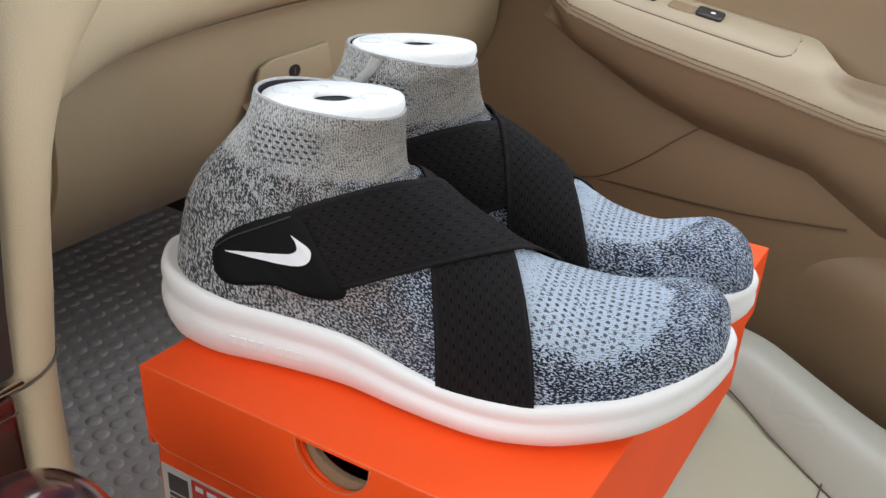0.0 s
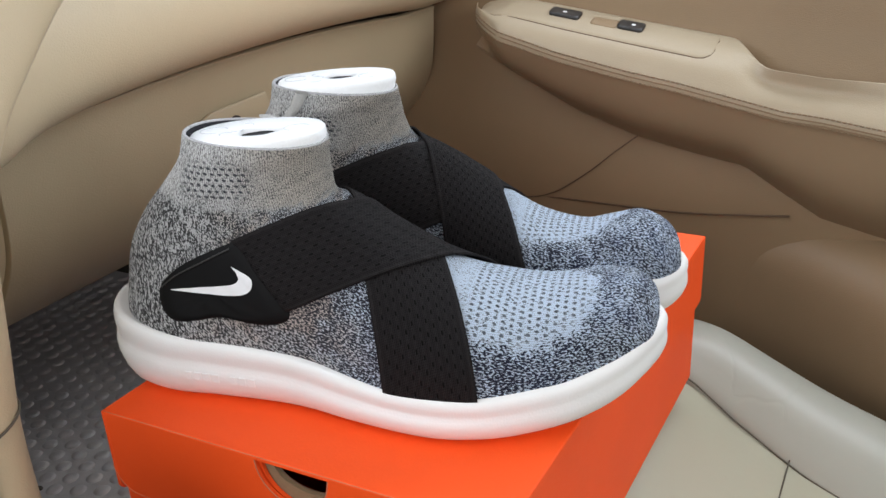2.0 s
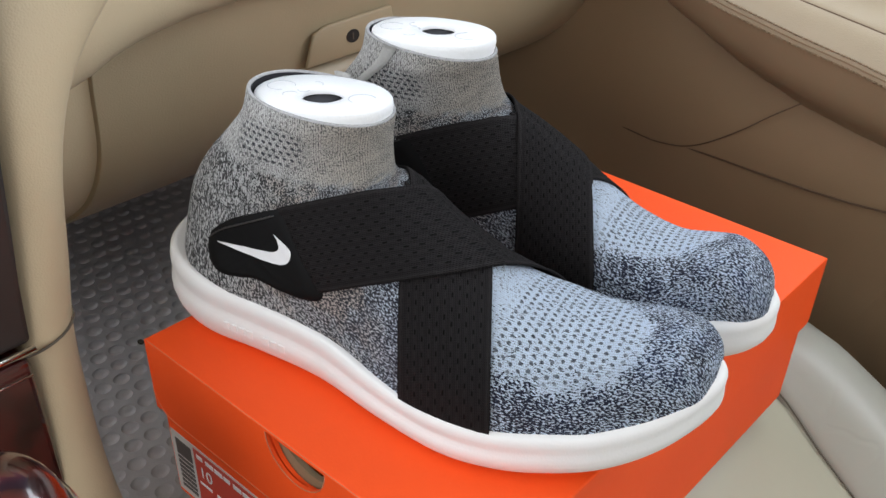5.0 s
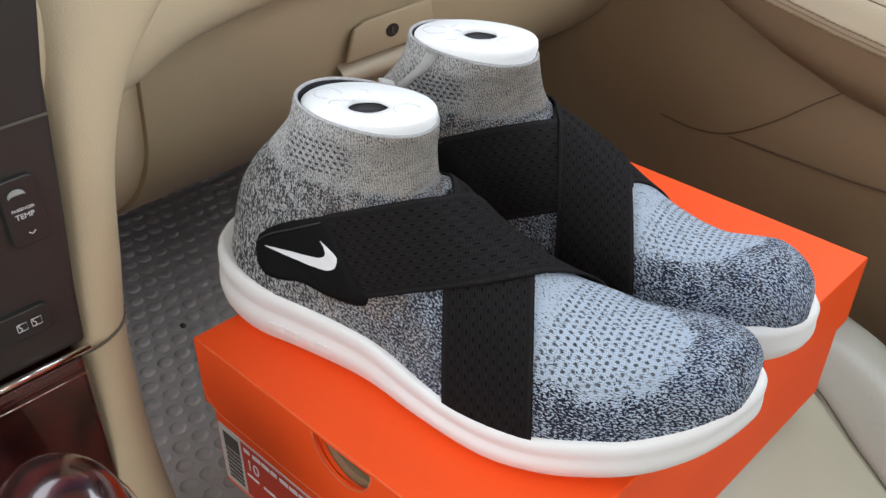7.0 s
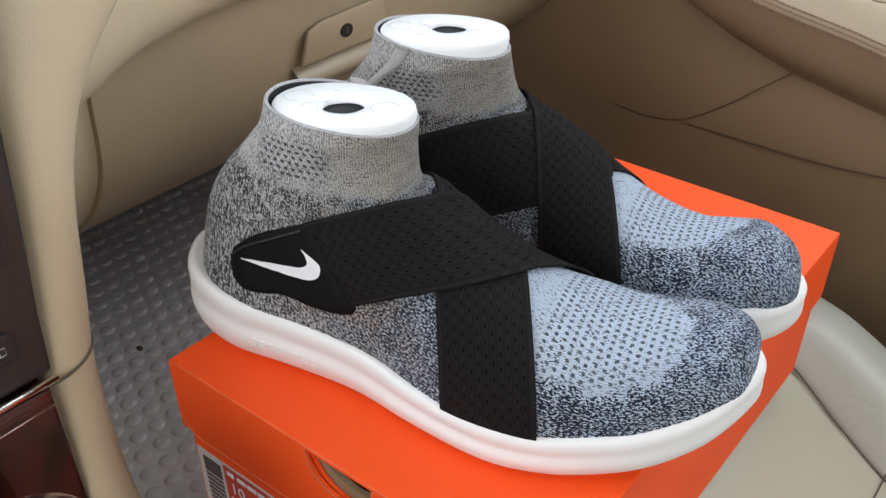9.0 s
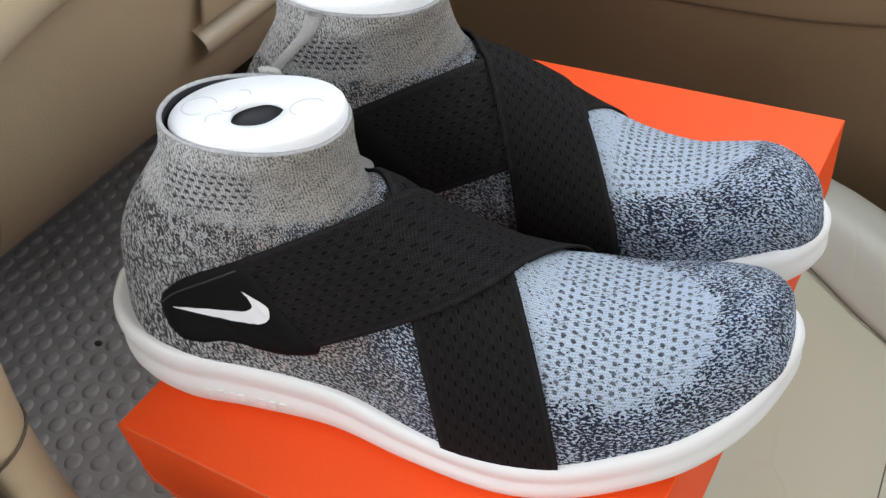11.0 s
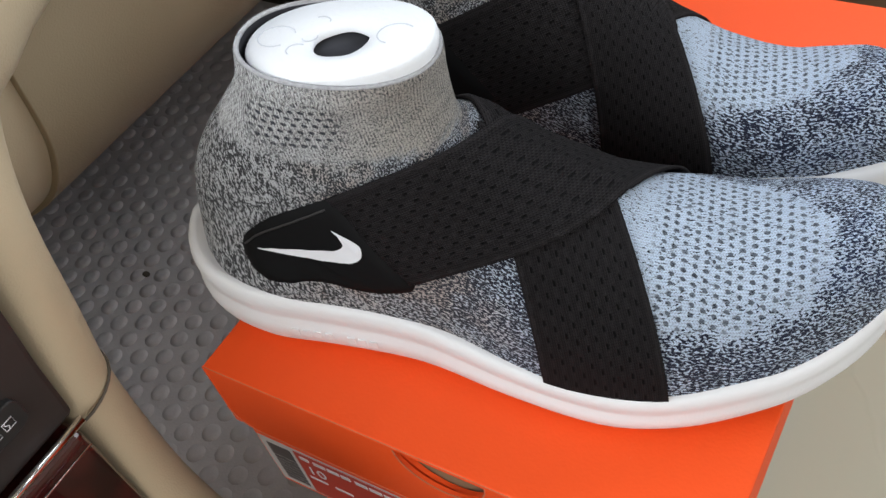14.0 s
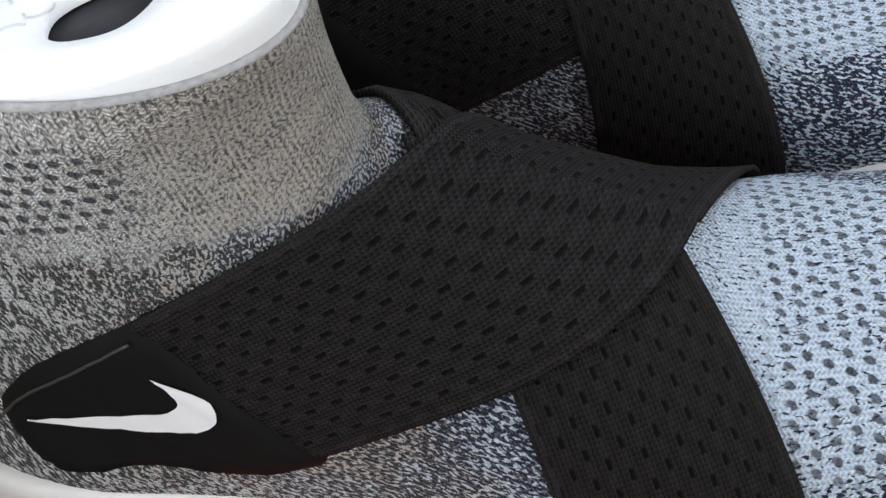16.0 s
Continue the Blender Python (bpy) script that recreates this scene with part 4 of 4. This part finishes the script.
# sections of the upper: front point, back point, side reach, from the toe round the heel to the collar
SECTIONS = [(0.3032, 0.048, 0.3032, 0.036, 0.009, 0.027), (0.3004, 0.0575, 0.3004, 0.025, -0.0035, 0.0325), (0.2925, 0.0655, 0.2925, 0.02, -0.0155, 0.0385), (0.280, 0.0692, 0.280, 0.018, -0.0282, 0.0415),
            (0.263, 0.0668, 0.263, 0.016, -0.0400, 0.0455), (0.245, 0.0640, 0.245, 0.014, -0.0480, 0.0470), (0.225, 0.0665, 0.224, 0.012, -0.0550, 0.0475), (0.206, 0.0725, 0.203, 0.01, -0.0580, 0.0430),
            (0.187, 0.0825, 0.180, 0.01, -0.0565, 0.0385), (0.168, 0.0925, 0.155, 0.01, -0.0508, 0.0335), (0.152, 0.1010, 0.125, 0.01, -0.0425, 0.0305), (0.1418, 0.1063, 0.09, 0.01, -0.0390, 0.0300),
            (0.1374, 0.1108, 0.055, 0.01, -0.0362, 0.0310), (0.1360, 0.1155, 0.024, 0.018, -0.0325, 0.0315), (0.1352, 0.120, 0.010, 0.036, -0.0290, 0.0312), (0.1346, 0.124, 0.0105, 0.058, -0.0258, 0.0308),
            (0.1342, 0.128, 0.0155, 0.080, -0.0232, 0.0303), (0.1338, 0.132, 0.0265, 0.100, -0.0208, 0.0302), (0.1335, 0.1355, 0.0400, 0.1165, -0.0192, 0.0312), (0.1332, 0.138, 0.0510, 0.1315, -0.0187, 0.0328), (0.1330, 0.1405, 0.0550, 0.1460, -0.0180, 0.0335)]
STEPS, AROUND = 4, 72


RIGHT = {"lift": -0.0035, "shift": 0.0, "full": 0.019, "form": 0.0, "mirror": 1, "low": 0.0, "slim": 0.0, "wide": 0.0, "mark": (0.0, 0.0)}
LEFT = {"lift": 0.0, "shift": 0.0, "full": 0.019, "form": 0.0025, "mirror": -1, "low": 0.0060, "slim": 0.015, "wide": -0.004, "mark": (-0.0058, -0.0105)}


def upper_points(k, out=0.0):
    """Rows of points of the upper's skin, moved outwards by out."""
    fine = list(zip(*[smooth_curve([(r[c], 0, 0) for r in SECTIONS], STEPS) for c in range(6)]))
    rows = []
    for n, r in enumerate(fine):
        ut, zt, ub, zb, lo, hi = (c.x for c in r)
        a = n / (len(fine) - 1)
        ankle = interp(a, [(0.6, 0.0), (0.95, 1.0)])
        zt, zb = zt + k["lift"] * ankle - k["low"] * interp(a, [(0.0, 0.0), (0.16, 0.0), (0.24, 0.9), (0.32, 1.0), (0.46, 0.0)]), zb + k["lift"] * interp(a, [(0.8, 0.0), (1.0, 1.0)])
        lo, hi = lo + k["shift"] * ankle + k["slim"] * interp(a, [(0.0, 0.0), (0.08, 0.1), (0.2, 0.75), (0.28, 1.0), (0.38, 0.9), (0.5, 0.0)]), hi + k["shift"] * ankle
        t0, b0 = Vector((ut, zt)), Vector((ub, zb))
        mid = interp(a, [(0.0, 0.30), (0.12, 0.20), (0.45, 0.20), (0.6, 0.34), (1.0, 0.5)])
        pw = interp(a, [(0.0, 2.3), (0.2, 2.25), (0.36, 2.3), (0.46, 2.05), (0.6, 2.3), (1.0, 2.15)])
        row = []
        for w in range(AROUND):
            q = 2 * math.pi * w / AROUND
            c, sn = math.cos(q), math.sin(q)
            x = math.copysign(abs(sn) ** (2 / pw), sn)
            y = math.copysign(abs(c) ** (2 / pw), c)
            f = mid + (1 - mid) * -y if y < 0 else mid - mid * y
            p = b0.lerp(t0, f)
            vc, hw = 0.5 * (lo + hi), 0.5 * (hi - lo)
            ridge = 0.004 * max(0.0, -y) * (1 - a)
            swell = k["full"] * interp(a, [(0.39, 0.0), (0.46, 0.6), (0.52, 1.0), (0.56, 0.85), (0.60, 0.3), (0.64, 0.0)]) * max(0.0, x) * max(0.0, -y)
            foot = min(1.0, max(0.0, (0.078 - p.y) / 0.032)) * interp(p.x, [(0.0, 0.5), (0.03, 1.0), (0.06, 0.85), (0.10, 0.2), (0.13, 0.0)])
            flare = foot * foot * (-0.0075 * max(0.0, -x) + 0.004 * max(0.0, x))
            row.append(Vector((p.x, vc + ridge + hw * x + 0.6 * swell + flare, p.y + 0.8 * swell)))
        rows.append(row)
    if out:
        pts = np.array([[tuple(p) for p in row] for row in rows])
        du = np.gradient(pts, axis=0)
        dv = np.roll(pts, -1, axis=1) - np.roll(pts, 1, axis=1)
        nrm = np.cross(du, dv)
        nrm /= np.linalg.norm(nrm, axis=2, keepdims=True) + 1e-12
        centre = pts.mean(axis=1, keepdims=True)
        if ((pts - centre) * nrm).sum() < 0:
            nrm = -nrm
        pts = pts + out * nrm
        rows = [[Vector(p) for p in row] for row in pts]
    return rows


def metres(rows):
    """UVs in metres: along the shoe, and round it from the ridge."""
    n, uvs, along = len(rows[0]), [], 0.0
    for i, row in enumerate(rows):
        if i:
            along += sum((row[k] - rows[i - 1][k]).length for k in range(n)) / n
        girth, out = 0.0, []
        for k in range(n + 1):
            out.append((along, girth))
            girth += (row[(k + 1) % n] - row[k % n]).length
        half = out[n // 2][1]
        uvs.append([(a, g - half + 0.5) for a, g in out])
    return uvs


V0 = 0.004


def strap_half(k, out, side, planes, along, across):
    """The piece of the skin between planes, on one side of the ridge."""
    rows = upper_points(k, out)
    bm = grid(rows, closed=True)
    for co, no in [((0, V0, 0), (0, -side, 0))] + planes:  # side: the sign of v that stays
        geom = bm.verts[:] + bm.edges[:] + bm.faces[:]
        bmesh.ops.bisect_plane(bm, geom=geom, plane_co=co, plane_no=no, clear_outer=True, dist=1e-6)
    layer = bm.loops.layers.uv.new("UVMap")
    for f in bm.faces:
        for loop in f.loops:
            p = loop.vert.co
            loop[layer].uv = (along.dot(p) + 0.5, 0.044 * across.dot(p - planes[1][0]) / across.dot(planes[0][0] - planes[1][0]))
    return bm


def strap(k, out, heel_side):
    """One strap: from the heel on one side over the ridge down to the forefoot on the other."""
    h = heel_side  # -1: its heel end lies on the side of negative v
    n1 = Vector((1, h, -2)) / math.sqrt(6)
    mir = (lambda p: Vector(p)) if h < 0 else (lambda p: Vector((p[0], 2 * V0 - p[1], p[2])))
    rear, front = mir((0.0905, -0.0275, 0.0945)), mir((0.193, 0.0, 0.0778))
    if h < 0:
        ends = [(Vector((0.090, 0, 0.0935)), Vector((-0.73, 0, -0.68))), (Vector((0.112, 0, 0.0545)), Vector((0.02, 0, -1.0)))]
        ridge_front, ridge_back = Vector((0.1995, V0, 0.0780)), Vector((0.1485, V0, 0.104))
    else:
        ends = [((0, 0, 0.03), (0, 0, -1)), ((0.085, 0, 0), (-1, 0, 0)), ((0.187, 0, 0), (1, 0, 0))]
        ridge_front, ridge_back = Vector((0.1912, V0, 0.0815)), Vector((0.1434, V0, 0.106))
        front, rear = ridge_front + n1 * 0.013, ridge_back
    a = strap_half(k, out, h, [(front, n1), (rear, -n1)] + ends, Vector((0.91, -0.17 * h, 0.37)), n1)
    n2 = Vector((1, 0.438 * h, 0.034)).normalized()
    if h < 0:
        ridge_front = ridge_front + n2 * k["wide"]
    second = [(ridge_front, n2), (ridge_back, -n2), ((0, 0, 0.024), (0, 0, -1))]
    b = strap_half(k, out, -h, second, Vector((0.31, -0.66 * h, -0.66)), n2)
    me = bpy.data.meshes.new("tmp")
    b.to_mesh(me)
    a.from_mesh(me)
    b.free()
    bpy.data.meshes.remove(me)
    bmesh.ops.remove_doubles(a, verts=a.verts, dist=0.0002)
    bmesh.ops.recalc_face_normals(a, faces=a.faces)
    return a


SKIN = np.array([[tuple(p) for p in row] for row in upper_points(RIGHT)]).reshape(-1, 3)
FLANKS = {-1: SKIN[(SKIN[:, 1] < -0.005) & (SKIN[:, 0] < 0.2)], 1: SKIN[(SKIN[:, 1] > 0.012) & (SKIN[:, 0] < 0.2)]}


def side_v(u, z, side=-1):
    """How far the skin reaches sideways at a height."""
    skin = FLANKS[side]
    d = (skin[:, 0] - u) ** 2 + (skin[:, 2] - z) ** 2
    near = np.argsort(d)[:6]
    w = 1 / (d[near] + 1e-7)
    return float((skin[near, 1] * w).sum() / w.sum())


def side_patch(outline, out, thick, side=-1, n=7):
    """A patch that follows the shoe's flank: an outline in u, z, filled in rings towards its middle."""
    c = Vector((sum(p[0] for p in outline) / len(outline), sum(p[1] for p in outline) / len(outline)))
    bm = bmesh.new()
    rings = []
    for k in range(n):
        f = 1 - k / n
        ring = []
        for a, b in outline:
            p = c.lerp(Vector((a, b)), f)
            v = side_v(p.x, p.y, side) + side * (out - (thick if k == 0 else 0))
            ring.append(bm.verts.new((p.x, v, p.y)))
        rings.append(ring)
    m = len(outline)
    for k in range(n - 1):
        for i in range(m):
            j = (i + 1) % m
            bm.faces.new((rings[k][i], rings[k][j], rings[k + 1][j], rings[k + 1][i]))
    mid = bm.verts.new((c.x, side_v(c.x, c.y, side) + side * out, c.y))
    for i in range(m):
        bm.faces.new((rings[-1][i], rings[-1][(i + 1) % m], mid))
    bmesh.ops.recalc_face_normals(bm, faces=bm.faces)
    if bm.faces[-1].normal.y * side < 0:
        bmesh.ops.reverse_faces(bm, faces=bm.faces)
    return bm


def flank_mark(out, side=-1, move=(0.0, 0.0)):
    """The curved mark on the flank, as a sheet between its inner and outer edge."""
    edges = [[p for p in smooth_curve([(a, b, 0) for a, b in e], 4)] for e in (MARK_IN, MARK_OUT)]
    move = Vector((move[0], move[1], 0))
    edges = [[p + move for p in e] for e in edges]
    rows = []
    for p, q in zip(*edges):
        row = []
        for k in range(4):
            r = p.lerp(q, k / 3)
            row.append((r.x, side_v(r.x, r.y - 0.0025, side) + side * out, r.y - 0.0025))
        rows.append(row)
    bm = grid(rows)
    bmesh.ops.recalc_face_normals(bm, faces=bm.faces)
    if sum(f.normal.y for f in bm.faces) * side < 0:
        bmesh.ops.reverse_faces(bm, faces=bm.faces)
    return bm


PAD = [(0.0440, 0.0640), (0.0455, 0.0700), (0.0509, 0.0750), (0.0570, 0.0797), (0.0653, 0.0845), (0.0779, 0.0902), (0.0888, 0.0948), (0.0950, 0.0972), (0.1000, 0.0915), (0.1130, 0.0750), (0.1205, 0.0640), (0.1185, 0.0575),
       (0.1075, 0.0545), (0.0969, 0.0545), (0.0852, 0.0560), (0.0742, 0.0550), (0.0611, 0.0525), (0.0520, 0.0530), (0.0465, 0.0570)]
MARK_IN = [(0.0536, 0.0697), (0.0687, 0.0720), (0.0815, 0.0738), (0.0903, 0.0756), (0.0934, 0.0778), (0.0932, 0.0800), (0.0918, 0.0823), (0.0895, 0.0842)]
MARK_OUT = [(0.0535, 0.0693), (0.0674, 0.0694), (0.0799, 0.0695), (0.0912, 0.0700), (0.0985, 0.0720), (0.1015, 0.0757), (0.1000, 0.0800), (0.0897, 0.0843)]


def shoe(k, m, label):
    """Built as a right shoe; the left one is its mirror image."""
    ob = thing("shoe", label, "shoe", group="pair of shoes", at=m @ Matrix.Diagonal((1, k["mirror"], 1, 1)))
    sole = part("sole", sole_mesh(k), FOAM, ob, "thick white foam sole")
    rows, inside = upper_points(k), upper_points(k, -0.0022)
    bm = grid(rows, closed=True, uvs=metres(rows))
    bmesh.ops.recalc_face_normals(bm, faces=bm.faces)
    part("knit_upper", bm, KNIT, ob, "grey and navy flecked knit upper")
    part("lining", grid(inside[-26:], closed=True), LINING, ob, "black inner lining")
    rim = [0.5 * (p + q) for p, q in zip(rows[-1], inside[-1])]
    part("collar_rim", tube(rim + rim[:1], 0.0010, 8), RIM, ob, "grey ribbed collar edge")
    move = k["mark"]
    pad_line = [(p.x + 0.3 * move[0], p.y - 0.0022 + 0.3 * move[1]) for p in smooth_curve([(a, b, 0) for a, b in PAD], 3, closed=True)]
    for side, out in ((-1, 0.0030), (1, 0.0016)):
        solid(part("strap", strap(k, out, side), WEB, ob, "black perforated elastic strap"), 0.0013)
        pad = part("strap_end", side_patch(pad_line, 0.0034, 0.003, side), RUBBER, ob, "smooth black rubber strap end")
        fold = [Vector((p.x, side_v(p.x, p.y, side) + side * 0.0038, p.y)) for p in smooth_curve([(0.0475, 0.0675, 0), (0.0560, 0.0740, 0), (0.0710, 0.0818, 0), (0.0885, 0.0905, 0)], 6)]
        part("fold_line", tube(fold, 0.0004, 6), FOLD_GREY, pad, "fine raised fold line")
        part("side_mark", flank_mark(0.0040, side, move), WHITE_PRINT, pad, "plain white curved mark")
    skin = upper_points(k, 0.0006)
    first, last_row = (10, 15) if k["mirror"] < 0 else (12, 17)
    tape, steps = [], 57
    for n in range(steps + 1):
        f = n / steps
        r = len(skin) - 20 + 19 * f
        r0, w = min(int(r), len(skin) - 2), first + (last_row - first) * f
        row = []
        for c in range(7):
            ww = w + 1.25 * (c / 3 - 1)
            w0 = math.floor(ww)
            a0, a1 = (skin[r0 + d][w0 % AROUND].lerp(skin[r0 + d][(w0 + 1) % AROUND], ww - w0) for d in (0, 1))
            p = a0.lerp(a1, r - r0)
            away = Vector((p.x - 0.09, p.y - 0.006, 0)).normalized()
            row.append(p + away * (0.0014 * (1 - (c / 3 - 1) ** 4) + 0.0005 * (n % 2)))
        tape.append(row)
    tape.append([p + Vector((-0.0008, 0.0006, 0.0020)) for p in tape[-1]])
    part("heel_tape", grid(tape), GREY_KNIT, ob, "pale grey ribbed heel tape")
    for n in range(8):
        if n == 4:
            continue
        u = 0.058 + 0.0052 * n
        z = sole_bottom(u) + 0.46 * (sole_top(u) - sole_bottom(u))
        y = interp(u, [(c.x, c.y) for c in CURVE if c.y < 0 and 0.03 < c.x < 0.2]) + 0.0006
        part("embossed_bar", box_mesh(u, y - 0.0011, z - 0.0022, u + 0.0034, y, z + 0.0022), FOAM, sole, smooth=False)
    return ob


def shoe_form(k, m):
    """The white filler in the collar: a plate with a finger hole."""
    ob = thing("shoe_form", "white plastic shoe form with a round hole, filling the collar", "shoe form", group="shoe forms", at=m @ Matrix.Diagonal((1, k["mirror"], 1, 1)))
    last = [p + Vector((0.0012, 0, 0)) for p in upper_points(k, -0.0021)[-1]]
    hole_c = Vector((0.097, 0.0050 + k["shift"], 0))
    front, back = 0.1475 + k["lift"] + k["form"], 0.1430 + k["lift"] + k["form"]

    def top(p):
        return back + (front - back) * (p.x - 0.05) / 0.08

    rows = []
    for f, dz in ((0.955, -0.012), (1.0, -0.0040), (0.99, -0.0010), (0.97, 0.0), (0.7, 0.0), (0.45, 0.0)):
        row = []
        for p in last:
            c = Vector((0.0912, 0.0075 + k["shift"], 0))
            q = c.lerp(Vector((p.x, p.y, 0)), f)
            if f < 0.9:
                a = math.atan2(q.y - hole_c.y, q.x - hole_c.x)
                wob = 1 + 0.05 * math.sin(2 * a + 1.0) + 0.02 * math.sin(5 * a)
                rim = hole_c + Vector((0.0102 * wob * math.cos(a), 0.0088 * wob * math.sin(a), 0))
                q = q.lerp(rim, (0.97 - f) / 0.52)
            row.append((q.x, q.y, top(q) + dz))
        rows.append(row)
    low = [(hole_c.x + 1.03 * (x - hole_c.x), hole_c.y + 1.03 * (y - hole_c.y), z - 0.0025) for x, y, z in rows[-1]]
    bm = grid(rows + [low], closed=True)
    bmesh.ops.recalc_face_normals(bm, faces=bm.faces)
    part("plate", bm, PLASTER, ob)
    for a0, b0, r, t0, t1 in ((-0.027, 0.004, 0.0075, 20, 300), (-0.012, 0.012, 0.004, 0, 120), (-0.016, -0.004, 0.004, 60, 230), (0.020, 0.004, 0.007, 40, 250), (-0.013, 0.003, 0.003, 200, 380)):
        stroke = [(hole_c.x + a0 + r * math.cos(radians(q)), hole_c.y + b0 + 0.8 * r * math.sin(radians(q)), 0.0) for q in np.linspace(t0, t1, 14)]
        part("pen_stroke", tube([(x, y, top(Vector((x, y, 0))) + 0.0001) for x, y, z in stroke], 0.00025, 5), PEN, ob, "faint grey pen stroke")
    # added black plug, capped just below the hole: stands for the shade inside
    deep = [[(hole_c.x + f * (x - hole_c.x), hole_c.y + f * (y - hole_c.y), z - d) for x, y, z in low] for f, d in ((1.25, 0.0005), (1.3, 0.05))]
    part("hole_plug", grid(deep, closed=True, cap=True), LINING, ob, "black capped plug for the shade inside the hole")
    return ob


NEAR = Matrix.Translation((-0.024, 0.052, TOP - 0.0025)) @ pose(0, 0, 0, 0, 0, 16.0)
BESIDE = Matrix.Translation((-0.0420, 0.1600, TOP - 0.0025)) @ pose(0, 0, 0, 0, 0, 15.5)
shoe(RIGHT, NEAR, "grey flecked knit running shoe with crossed black straps, on box")
shoe(LEFT, BESIDE, "grey flecked knit running shoe with crossed black straps beside another")
shoe_form(RIGHT, NEAR)
shoe_form(LEFT, BESIDE)
